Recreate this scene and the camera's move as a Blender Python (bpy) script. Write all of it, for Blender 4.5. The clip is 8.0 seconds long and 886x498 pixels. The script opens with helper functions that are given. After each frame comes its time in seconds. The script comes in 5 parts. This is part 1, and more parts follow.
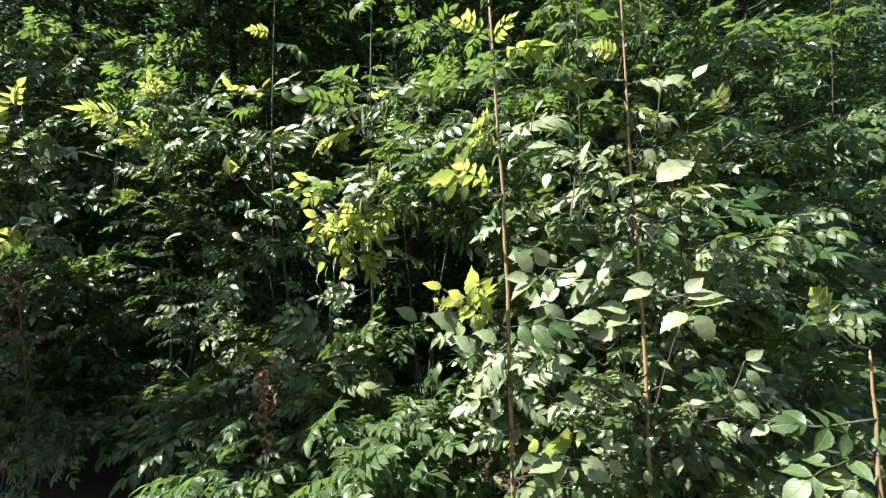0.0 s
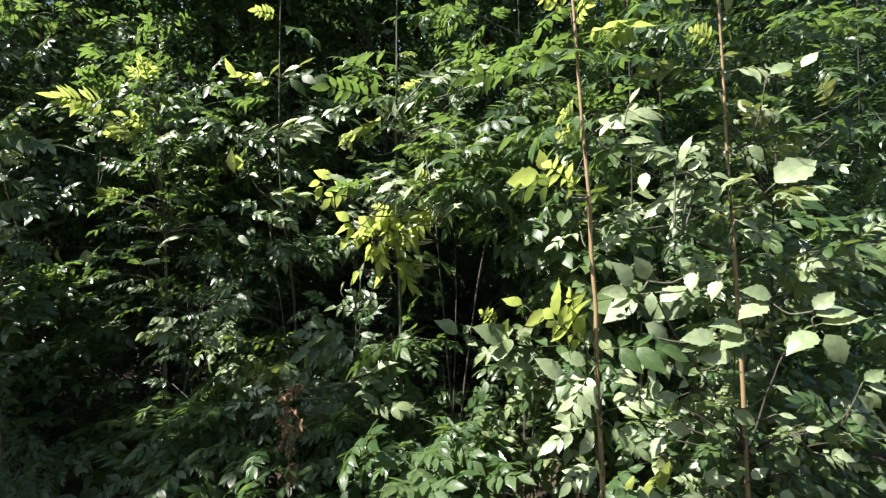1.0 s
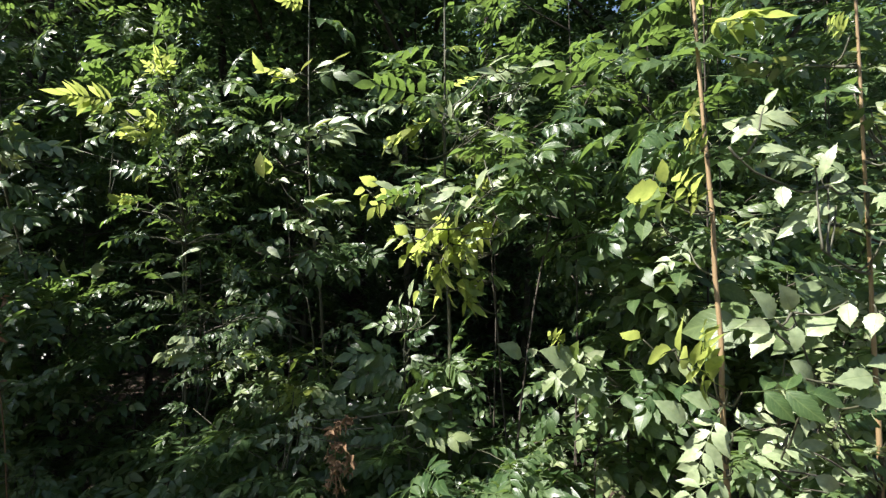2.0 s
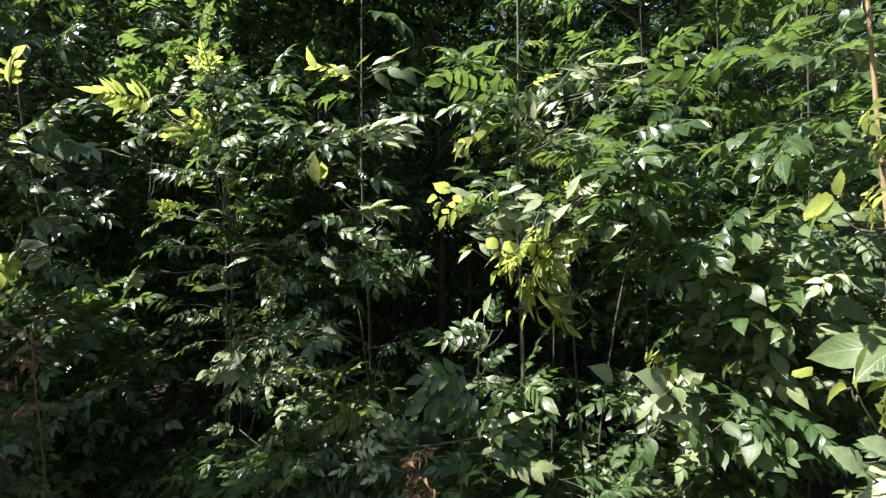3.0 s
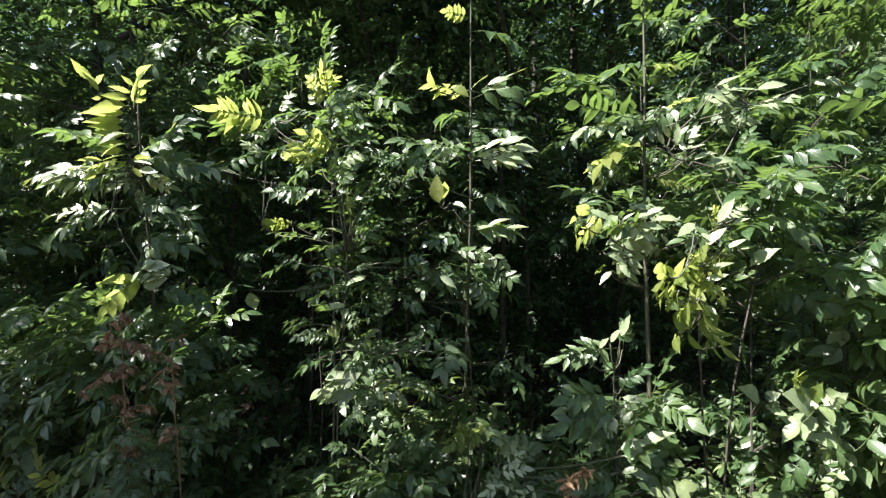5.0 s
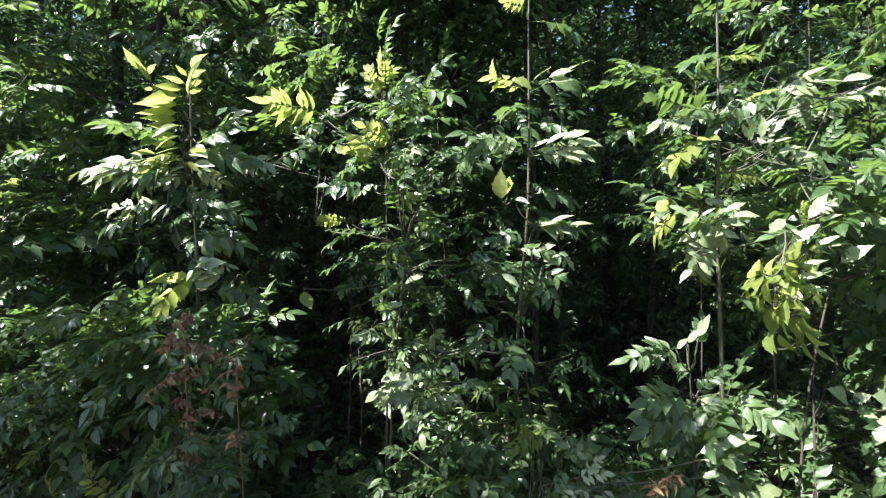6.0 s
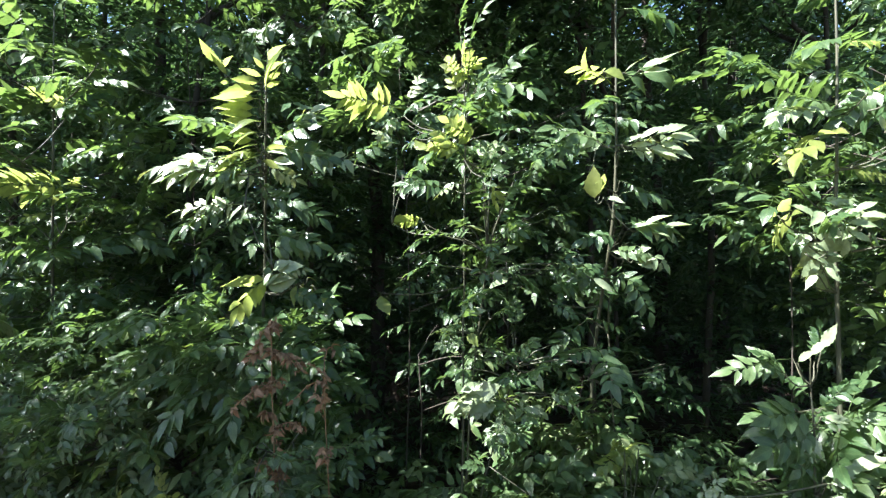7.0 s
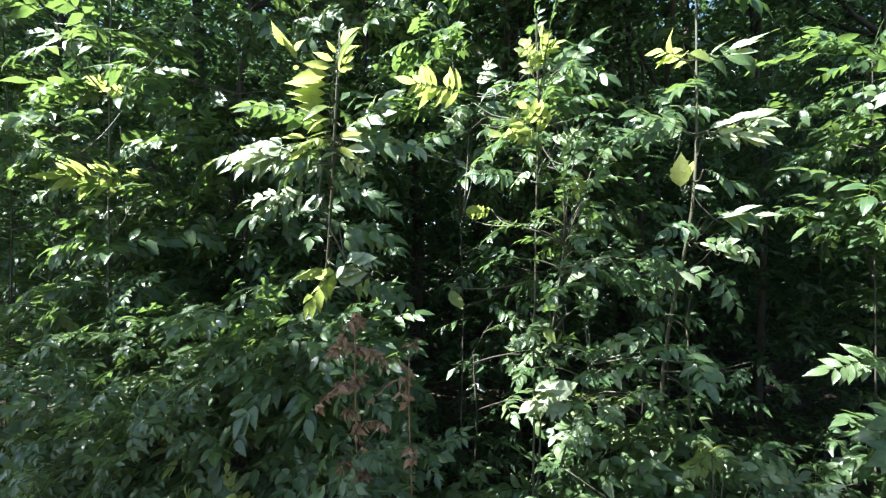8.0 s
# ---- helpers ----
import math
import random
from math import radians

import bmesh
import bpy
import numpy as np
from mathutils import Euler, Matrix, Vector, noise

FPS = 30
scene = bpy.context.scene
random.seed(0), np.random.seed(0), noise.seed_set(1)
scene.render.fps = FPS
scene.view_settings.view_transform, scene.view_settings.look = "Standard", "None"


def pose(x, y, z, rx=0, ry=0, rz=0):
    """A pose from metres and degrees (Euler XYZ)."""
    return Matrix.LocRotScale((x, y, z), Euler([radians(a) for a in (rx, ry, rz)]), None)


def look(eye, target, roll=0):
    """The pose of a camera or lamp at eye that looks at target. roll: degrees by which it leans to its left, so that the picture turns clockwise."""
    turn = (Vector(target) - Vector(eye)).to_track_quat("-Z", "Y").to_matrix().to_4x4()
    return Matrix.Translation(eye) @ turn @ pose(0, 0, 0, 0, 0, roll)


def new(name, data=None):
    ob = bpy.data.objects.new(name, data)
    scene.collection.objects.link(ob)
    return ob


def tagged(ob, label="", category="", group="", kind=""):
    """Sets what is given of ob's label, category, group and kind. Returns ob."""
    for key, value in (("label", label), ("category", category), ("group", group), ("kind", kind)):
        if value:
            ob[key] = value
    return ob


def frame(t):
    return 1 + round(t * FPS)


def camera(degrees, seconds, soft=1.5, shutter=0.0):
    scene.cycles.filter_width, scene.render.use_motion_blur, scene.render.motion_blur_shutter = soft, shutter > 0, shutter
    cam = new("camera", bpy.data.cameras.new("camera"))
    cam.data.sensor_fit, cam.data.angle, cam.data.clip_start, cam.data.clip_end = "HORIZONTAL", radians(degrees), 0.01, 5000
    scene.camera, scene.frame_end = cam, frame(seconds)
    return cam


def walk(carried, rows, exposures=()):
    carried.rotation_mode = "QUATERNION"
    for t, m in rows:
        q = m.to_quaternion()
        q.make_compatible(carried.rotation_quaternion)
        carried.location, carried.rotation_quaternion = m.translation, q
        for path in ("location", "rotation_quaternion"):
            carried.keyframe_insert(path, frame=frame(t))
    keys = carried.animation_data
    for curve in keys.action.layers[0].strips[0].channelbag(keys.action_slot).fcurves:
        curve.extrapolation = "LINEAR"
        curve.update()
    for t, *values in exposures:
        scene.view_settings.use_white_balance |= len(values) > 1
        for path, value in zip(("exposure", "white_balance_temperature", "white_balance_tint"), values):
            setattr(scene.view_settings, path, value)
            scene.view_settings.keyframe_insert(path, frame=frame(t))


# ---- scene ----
cam = camera(85.1, 8.0, soft=1.3, shutter=0.15)
PATH = [
    (0.0, (0.037, 0.160, 1.540), (0.013, 2.160, 1.587), 0.4),
    (0.5, (-0.124, 0.268, 1.554), (-0.059, 2.266, 1.592), 0.2),
    (1.0, (-0.280, 0.379, 1.583), (-0.179, 2.376, 1.617), 0.0),
    (1.5, (-0.424, 0.482, 1.614), (-0.293, 2.478, 1.644), -0.1),
    (3.0, (-0.850, 0.773, 1.713), (-0.694, 2.767, 1.729), -0.2),
    (3.5, (-1.038, 0.802, 1.708), (-0.880, 2.796, 1.734), -0.1),
    (4.0, (-1.205, 0.797, 1.738), (-1.040, 2.790, 1.770), -0.2),
    (5.5, (-1.535, 0.833, 1.792), (-1.329, 2.822, 1.816), -0.3),
    (6.0, (-1.697, 0.906, 1.783), (-1.485, 2.894, 1.805), -0.3),
    (6.5, (-1.851, 0.986, 1.790), (-1.656, 2.976, 1.811), -0.3),
    (7.0, (-1.984, 1.059, 1.798), (-1.823, 3.052, 1.818), -0.2),
    (7.5, (-2.100, 1.123, 1.782), (-1.968, 3.118, 1.806), -0.2),
    (8.0, (-2.231, 1.159, 1.770), (-2.114, 3.156, 1.788), -0.2),
]
walk(cam, [(t, look(eye, aim, roll)) for t, eye, aim, roll in PATH],
     exposures=[(0.0, 2.04, 6350, 15), (1.5, 1.84, 6300, 16), (3.5, 2.0, 6300, 21), (5.5, 2.42, 6050, 18), (8.0, 2.95, 5720, 15)])

# ---- light: a high sun from the left over a woodland edge ----
SUN_FROM = Vector((-0.58, -0.18, 0.79)).normalized()
world = bpy.data.worlds.new("sky")
scene.world = world
world.use_nodes = True
wn = world.node_tree.nodes
sky = wn.new("ShaderNodeTexSky")
sky.sky_type, sky.sun_disc = "NISHITA", False
sky.sun_elevation = math.asin(SUN_FROM.z)
sky.sun_rotation = math.atan2(SUN_FROM.x, SUN_FROM.y)
world.node_tree.links.new(sky.outputs[0], wn["Background"].inputs[0])
wn["Background"].inputs[1].default_value = 0.057
sun_data = bpy.data.lights.new("sun", "SUN")
sun_data.energy, sun_data.angle, sun_data.color = 5.0, radians(0.53), (1.0, 0.95, 0.86)
sun_lamp = new("sun", sun_data)
sun_lamp.matrix_world = look(SUN_FROM * 40, (0, 0, 0))


# ---- materials ----
def material(name):
    m = bpy.data.materials.new(name)
    m.use_nodes = True
    t = m.node_tree
    return m, t, t.nodes, t.nodes["Principled BSDF"], t.nodes["Material Output"]


def ramp(nodes, stops):
    r = nodes.new("ShaderNodeValToRGB")
    while len(r.color_ramp.elements) < len(stops):
        r.color_ramp.elements.new(0.5)
    for e, (p, c) in zip(r.color_ramp.elements, stops):
        e.position, e.color = p, (*c, 1)
    return r


def leaf_material(name, dark, mid, light, through_colour, thin=0.33, rough=0.34, joined=False, gloss=0.42):
    """Thin leaf: glossy green skin, veins along the UV, light passing through the blade."""
    m, t, n, bsdf, out = material(name)
    link = t.links.new
    if joined:
        pick = n.new("ShaderNodeNewGeometry").outputs["Random Per Island"]
    else:
        pick = n.new("ShaderNodeObjectInfo").outputs["Random"]
    tone = ramp(n, [(0.0, dark), (0.55, mid), (1.0, light)])
    link(pick, tone.inputs[0])
    coord = n.new("ShaderNodeTexCoord")
    blotch = n.new("ShaderNodeTexNoise")
    blotch.inputs["Scale"].default_value = 45
    blotch.inputs["Detail"].default_value = 4
    link(coord.outputs["Object"], blotch.inputs["Vector"])
    mottle = n.new("ShaderNodeMix")
    mottle.data_type, mottle.blend_type = "RGBA", "MULTIPLY"
    spread = ramp(n, [(0.3, (0.62, 0.66, 0.55)), (0.7, (1.2, 1.15, 1.05))])
    link(blotch.outputs["Fac"], spread.inputs[0])
    mottle.inputs[0].default_value = 0.8
    link(tone.outputs[0], mottle.inputs[6])
    link(spread.outputs[0], mottle.inputs[7])
    # veins: a pale midrib and slanting side veins
    uv = n.new("ShaderNodeUVMap")
    split = n.new("ShaderNodeSeparateXYZ")
    link(uv.outputs[0], split.inputs[0])
    side = n.new("ShaderNodeMath"); side.operation = "ABSOLUTE"
    link(split.outputs[1], side.inputs[0])
    slant = n.new("ShaderNodeMath"); slant.operation = "MULTIPLY_ADD"
    link(side.outputs[0], slant.inputs[0])
    slant.inputs[1].default_value = -0.35
    link(split.outputs[0], slant.inputs[2])
    wave = n.new("ShaderNodeMath"); wave.operation = "MULTIPLY"
    link(slant.outputs[0], wave.inputs[0])
    wave.inputs[1].default_value = 52
    sine = n.new("ShaderNodeMath"); sine.operation = "SINE"
    link(wave.outputs[0], sine.inputs[0])
    ribs = ramp(n, [(0.82, (0, 0, 0)), (1.0, (1, 1, 1))])
    link(sine.outputs[0], ribs.inputs[0])
    mid_rib = ramp(n, [(0.0, (1, 1, 1)), (0.1, (0, 0, 0))])
    link(side.outputs[0], mid_rib.inputs[0])
    veins = n.new("ShaderNodeMath"); veins.operation = "MAXIMUM"
    link(ribs.outputs[0], veins.inputs[0])
    link(mid_rib.outputs[0], veins.inputs[1])
    vein_mix = n.new("ShaderNodeMix"); vein_mix.data_type = "RGBA"
    vein_fac = n.new("ShaderNodeMath"); vein_fac.operation = "MULTIPLY"
    link(veins.outputs[0], vein_fac.inputs[0])
    vein_fac.inputs[1].default_value = 0.3
    link(vein_fac.outputs[0], vein_mix.inputs[0])
    link(mottle.outputs[2], vein_mix.inputs[6])
    vein_mix.inputs[7].default_value = (0.20, 0.27, 0.09, 1)
    link(vein_mix.outputs[2], bsdf.inputs["Base Color"])
    sheen = n.new("ShaderNodeMapRange")
    link(blotch.outputs["Fac"], sheen.inputs[0])
    sheen.inputs[3].default_value, sheen.inputs[4].default_value = rough - 0.14, rough + 0.10
    link(sheen.outputs[0], bsdf.inputs["Roughness"])
    bsdf.inputs["Specular IOR Level"].default_value = gloss
    bump = n.new("ShaderNodeBump")
    bump.inputs["Strength"].default_value = 0.25
    bump.inputs["Distance"].default_value = 0.002
    height = n.new("ShaderNodeMath"); height.operation = "SUBTRACT"
    link(blotch.outputs["Fac"], height.inputs[0])
    link(veins.outputs[0], height.inputs[1])
    link(height.outputs[0], bump.inputs["Height"])
    link(bump.outputs[0], bsdf.inputs["Normal"])
    glow = n.new("ShaderNodeBsdfTranslucent")
    tint = n.new("ShaderNodeMix"); tint.data_type, tint.blend_type = "RGBA", "MULTIPLY"
    tint.inputs[0].default_value = 0.6
    tint.inputs[6].default_value = (*through_colour, 1)
    link(spread.outputs[0], tint.inputs[7])
    link(tint.outputs[2], glow.inputs[0])
    blend = n.new("ShaderNodeMixShader")
    blend.inputs[0].default_value = thin
    link(bsdf.outputs[0], blend.inputs[1])
    link(glow.outputs[0], blend.inputs[2])
    link(blend.outputs[0], out.inputs["Surface"])
    return m


def grain_material(name, stops, scale, rough, strength=0.5, stretch=(1, 1, 1)):
    m, t, n, bsdf, out = material(name)
    link = t.links.new
    coord = n.new("ShaderNodeTexCoord")
    grow = n.new("ShaderNodeMapping")
    grow.inputs["Scale"].default_value = stretch
    link(coord.outputs["Object"], grow.inputs[0])
    fine = n.new("ShaderNodeTexNoise")
    fine.inputs["Scale"].default_value, fine.inputs["Detail"].default_value = scale, 8
    coarse = n.new("ShaderNodeTexNoise")
    coarse.inputs["Scale"].default_value = scale / 7
    link(grow.outputs[0], fine.inputs["Vector"])
    link(grow.outputs[0], coarse.inputs["Vector"])
    both = n.new("ShaderNodeMath"); both.operation = "MULTIPLY_ADD"
    link(fine.outputs["Fac"], both.inputs[0])
    both.inputs[1].default_value = 0.6
    part_of = n.new("ShaderNodeMath"); part_of.operation = "MULTIPLY"
    link(coarse.outputs["Fac"], part_of.inputs[0])
    part_of.inputs[1].default_value = 0.4
    link(part_of.outputs[0], both.inputs[2])
    r = ramp(n, stops)
    link(both.outputs[0], r.inputs[0])
    link(r.outputs[0], bsdf.inputs["Base Color"])
    bsdf.inputs["Roughness"].default_value = rough
    bump = n.new("ShaderNodeBump")
    bump.inputs["Strength"].default_value, bump.inputs["Distance"].default_value = strength, 0.01
    link(both.outputs[0], bump.inputs["Height"])
    link(bump.outputs[0], bsdf.inputs["Normal"])
    return m


ASH_TONES = ((0.025, 0.056, 0.023), (0.042, 0.082, 0.036), (0.088, 0.132, 0.060), (0.20, 0.33, 0.07))
ASH = leaf_material("ash_leaf", *ASH_TONES)
ASH_TWIG = leaf_material("ash_twig_leaf", *ASH_TONES, joined=True)
YOUNG = leaf_material("young_ash_leaf", (0.11, 0.16, 0.04), (0.14, 0.18, 0.05), (0.18, 0.205, 0.065), (0.47, 0.57, 0.14), thin=0.52)
ELDER_TONES = ((0.030, 0.066, 0.022), (0.060, 0.105, 0.040), (0.19, 0.235, 0.115), (0.22, 0.32, 0.06))
ELDER = leaf_material("elder_leaf", *ELDER_TONES, thin=0.28, rough=0.46)
ELDER_TWIG = leaf_material("elder_twig_leaf", *ELDER_TONES, thin=0.28, rough=0.46, joined=True)
# paler copy of the leaf colours: sun and sheen put into the base
SUNLIT = leaf_material("sunlit_ash_leaf", (0.17, 0.23, 0.13), (0.225, 0.285, 0.17), (0.28, 0.335, 0.21), (0.34, 0.40, 0.10), thin=0.26, rough=0.38, gloss=0.6)
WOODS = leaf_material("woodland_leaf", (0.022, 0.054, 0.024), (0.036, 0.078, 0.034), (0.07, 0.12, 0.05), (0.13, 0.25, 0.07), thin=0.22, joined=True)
GREEN_BARK = grain_material("sapling_bark", [(0.3, (0.15, 0.105, 0.05)), (0.7, (0.31, 0.225, 0.11))], 60, 0.6, 0.3, (1, 1, 0.25))
BARK = grain_material("tree_bark", [(0.3, (0.022, 0.019, 0.013)), (0.7, (0.07, 0.06, 0.043))], 30, 0.9, 0.8, (1, 1, 0.3))
SOIL = grain_material("leaf_litter", [(0.3, (0.02, 0.014, 0.009)), (0.55, (0.05, 0.035, 0.02)), (0.75, (0.09, 0.06, 0.03))], 25, 0.95, 1.0)
# darker copy of the sapling bark: the shade lies in its colour
SHADED_BARK = grain_material("shaded_stem_bark", [(0.3, (0.028, 0.032, 0.017)), (0.7, (0.08, 0.082, 0.044))], 60, 0.65, 0.3, (1, 1, 0.25))
DEAD = grain_material("dead_seed_head", [(0.3, (0.06, 0.032, 0.014)), (0.7, (0.27, 0.165, 0.075))], 80, 0.8, 0.5)


# ---- mesh helpers ----
def mesh_from(name, verts, faces, uvs, mat):
    me = bpy.data.meshes.new(name)
    me.from_pydata(verts, [], faces)
    layer = me.uv_layers.new(name="UVMap")
    flat = np.zeros((len(me.loops), 2), dtype=np.float32)
    index = np.zeros(len(me.loops), dtype=np.int32)
    me.loops.foreach_get("vertex_index", index)
    flat[:] = np.array(uvs, dtype=np.float32)[index]
    layer.data.foreach_set("uv", flat.ravel())
    me.polygons.foreach_set("use_smooth", [True] * len(me.polygons))
    me.materials.append(mat)
    me.update()
    return me


def tube(points, radii, sides=6):
    """Vertices and faces of a tapered, closed tube through points."""
    verts, faces = [], []
    pts = [Vector(p) for p in points]
    for i, p in enumerate(pts):
        way = (pts[min(i + 1, len(pts) - 1)] - pts[max(i - 1, 0)]).normalized()
        a = way.cross(Vector((0.3, 0.9, 0.1))).normalized()
        b = way.cross(a)
        for k in range(sides):
            ang = 2 * math.pi * k / sides
            verts.append(p + (a * math.cos(ang) + b * math.sin(ang)) * radii[i])
    for i in range(len(pts) - 1):
        for k in range(sides):
            k2 = (k + 1) % sides
            faces.append((i * sides + k, i * sides + k2, (i + 1) * sides + k2, (i + 1) * sides + k))
    faces.append(tuple(range(sides - 1, -1, -1)))
    faces.append(tuple((len(pts) - 1) * sides + k for k in range(sides)))
    return verts, faces


def tube_mesh(name, points, radii, mat, sides=6):
    v, f = tube(points, radii, sides)
    return mesh_from(name, v, f, [(0, 0)] * len(v), mat)


def smooth_line(points, steps, rng, wobble):
    """A finer, slightly wavering line through a few points."""
    pts = [Vector(p) for p in points]
    out = []
    for i in range(len(pts) - 1):
        p0, p1, p2, p3 = pts[max(i - 1, 0)], pts[i], pts[i + 1], pts[min(i + 2, len(pts) - 1)]
        for s in range(steps):
            u = s / steps
            q = 0.5 * ((2 * p1) + (p2 - p0) * u + (2 * p0 - 5 * p1 + 4 * p2 - p3) * u * u + (3 * p1 - p0 - 3 * p2 + p3) * u ** 3)
            out.append(q + Vector((rng.uniform(-1, 1), rng.uniform(-1, 1), 0)) * wobble)
    out.append(pts[-1])
    return out


# outline of a blade: share of its length, share of its half width
FINE = [(0.0, 0.05), (0.11, 0.46), (0.25, 0.86), (0.40, 1.0), (0.57, 0.88), (0.74, 0.55), (0.88, 0.22), (1.0, 0.0)]
MID = [(0.0, 0.06), (0.20, 0.74), (0.42, 1.0), (0.72, 0.58), (1.0, 0.0)]
FAR = [(0.0, 0.15), (0.4, 1.0), (1.0, 0.0)]
SERRATE = [(0.0, 0.05), (0.06, 0.30), (0.13, 0.62), (0.20, 0.74), (0.28, 0.95), (0.36, 0.93), (0.45, 1.0), (0.54, 0.90), (0.62, 0.84), (0.71, 0.62), (0.79, 0.47), (0.87, 0.25), (0.93, 0.12), (1.0, 0.0)]
COARSE = [(0.0, 0.08), (0.3, 0.95), (0.65, 0.8), (1.0, 0.0)]


def blade(verts, faces, uvs, base, axis, normal, length, half, rng, outline, fold=0.25, droop=0.2, teeth=0.0):
    """One leaflet: two halves folded along the midrib, bent down towards its tip."""
    axis = axis.normalized()
    side = normal.cross(axis).normalized()
    up = axis.cross(side)
    twist = rng.uniform(-0.7, 0.7)
    curl = rng.uniform(-0.2, 0.4)
    skew, hook = rng.uniform(-0.14, 0.14), rng.uniform(-0.13, 0.13)
    first = len(verts)
    n = len(outline)
    for i, (s, w) in enumerate(outline):
        mid = base + axis * (length * s * (1 - 0.15 * droop * s)) - up * (length * droop * s * s) + side * (length * hook * s * s)
        ang = twist * s
        sd = side * math.cos(ang) + up * math.sin(ang)
        u2 = up * math.cos(ang) - side * math.sin(ang)
        wl = half * w * (1 + (teeth if i % 2 else -teeth) * rng.uniform(0.6, 1.4)) * (1 + skew)
        wr = half * w * (1 + (teeth if i % 2 else -teeth) * rng.uniform(0.6, 1.4)) * (1 - skew)
        lift = (fold - curl * s)
        verts.extend((mid + sd * wl + u2 * wl * lift, mid, mid - sd * wr + u2 * wr * lift))
        uvs.extend(((s, w), (s, 0.0), (s, -w)))
    for i in range(n - 1):
        a = first + 3 * i
        if i == n - 2:
            faces.extend(((a, a + 1, a + 4), (a + 1, a + 2, a + 4)))
        else:
            faces.extend(((a, a + 1, a + 4, a + 3), (a + 1, a + 2, a + 5, a + 4)))


def compound_leaf(verts, faces, uvs, place, rng, pairs, length, leaflet, ratio, outline, bend=0.5, sides=3):
    """A pinnate leaf along +X of place, upper face to +Z: stalk, opposite leaflets, one at the tip."""
    spine = []
    n = 2 if outline is FAR else 4
    for i in range(n + 1):
        s = i / n
        spine.append(Vector((length * s * (1 - 0.12 * bend * s), 0.02 * length * math.sin(3 * s + rng.random() * 6), length * (0.10 * s - 0.42 * bend * s * s))))
    def on(s):
        f = min(max(s, 0), 0.9999) * n
        i = int(f)
        return spine[i].lerp(spine[i + 1], f - i), (spine[i + 1] - spine[i]).normalized()
    v, f = tube(spine, [0.0022 - 0.0012 * i / n for i in range(n + 1)], sides)
    off = len(verts)
    verts.extend(v); uvs.extend([(0, 0)] * len(v))
    faces.extend(tuple(off + k for k in q) for q in f)
    for i in range(pairs):
        s = 0.30 + 0.62 * i / max(pairs - 1, 1)
        p, way = on(s)
        grow = (0.72 + 0.38 * math.sin(math.pi * (0.25 + 0.6 * i / max(pairs - 1, 1))))
        for sgn in (-1, 1):
            if rng.random() < 0.03:
                continue
            out = rng.uniform(42, 76) * (1 - 0.25 * i / pairs)
            side = Vector((0, sgn, 0))
            ax = way * math.cos(radians(out)) + side * math.sin(radians(out)) + Vector((0, 0, rng.uniform(-0.42, 0.2)))
            nor = Vector((rng.uniform(-0.35, 0.35), sgn * rng.uniform(-0.5, 0.25), 1))
            ln = leaflet * grow * rng.uniform(0.78, 1.15)
            blade(verts, faces, uvs, p + side * 0.002, ax, nor, ln, ln * ratio / 2, rng, outline,
                  rng.uniform(0.05, 0.5), rng.uniform(0.0, 0.5), 0.08)
    p, way = on(1.0)
    blade(verts, faces, uvs, p, way + Vector((0, rng.uniform(-0.2, 0.2), 0)), Vector((rng.uniform(-0.2, 0.2), rng.uniform(-0.2, 0.2), 1)),
          leaflet * 1.12, leaflet * 1.12 * ratio / 2, rng, outline, 0.2, 0.3, 0.05)
    if place is not None:
        for i in range(off, len(verts)):
            verts[i] = place @ verts[i]


def leaf_set(name, mat, count, pairs, length, leaflet, ratio, seed, outline=FINE, bends=(0.2, 0.9)):
    made = []
    for k in range(count):
        rng = random.Random(seed + k)
        v, f, u = [], [], []
        compound_leaf(v, f, u, None, rng, rng.choice(pairs), length * rng.uniform(0.9, 1.1), leaflet, ratio, outline, rng.uniform(*bends))
        made.append(mesh_from(name, v, f, u, mat))
    return made


ASH_LEAVES = leaf_set("ash_leaf", ASH, 10, (4, 5, 5, 6), 0.25, 0.086, 0.46, 100)
YOUNG_LEAVES = leaf_set("young_leaf", YOUNG, 7, (4, 5, 6), 0.21, 0.08, 0.44, 200)
ELDER_LEAVES = leaf_set("elder_leaf", ELDER, 8, (2, 3, 3), 0.20, 0.10, 0.54, 300, SERRATE)
LONG_LEAVES = leaf_set("ash_leaf", ASH, 6, (6, 7, 7), 0.36, 0.095, 0.40, 500, SERRATE)
LONG_YOUNG = leaf_set("young_leaf", YOUNG, 5, (8, 9, 9), 0.34, 0.115, 0.29, 600, SERRATE)
SUNLIT_LEAVES = leaf_set("sunlit_leaf", SUNLIT, 6, (4, 5, 5), 0.25, 0.092, 0.45, 650, SERRATE)
LONG_SUNLIT = leaf_set("sunlit_leaf", SUNLIT, 5, (7, 8), 0.36, 0.078, 0.40, 670, SERRATE)
SMALL_LEAVES = leaf_set("small_leaf", ASH, 6, (4, 5), 0.15, 0.048, 0.42, 400)


def leaflet_set(name, mat, count, ratio, seed):
    """Single toothed leaflets on a short stalk, along +X."""
    made = []
    for k in range(count):
        rng = random.Random(seed + k)
        v, f = tube([Vector((0, 0, 0)), Vector((0.015, 0, 0.002))], [0.0014, 0.001], 3)
        u = [(0, 0)] * len(v)
        blade(v, f, u, Vector((0.012, 0, 0.002)), Vector((1, 0, rng.uniform(0, 0.1))), Vector((0, rng.uniform(-0.2, 0.2), 1)), 0.1,
              0.05 * ratio * rng.uniform(0.9, 1.12), rng, SERRATE, rng.uniform(0.1, 0.45), rng.uniform(0.05, 0.4), 0.11)
        made.append(mesh_from(name, v, f, u, mat))
    return made


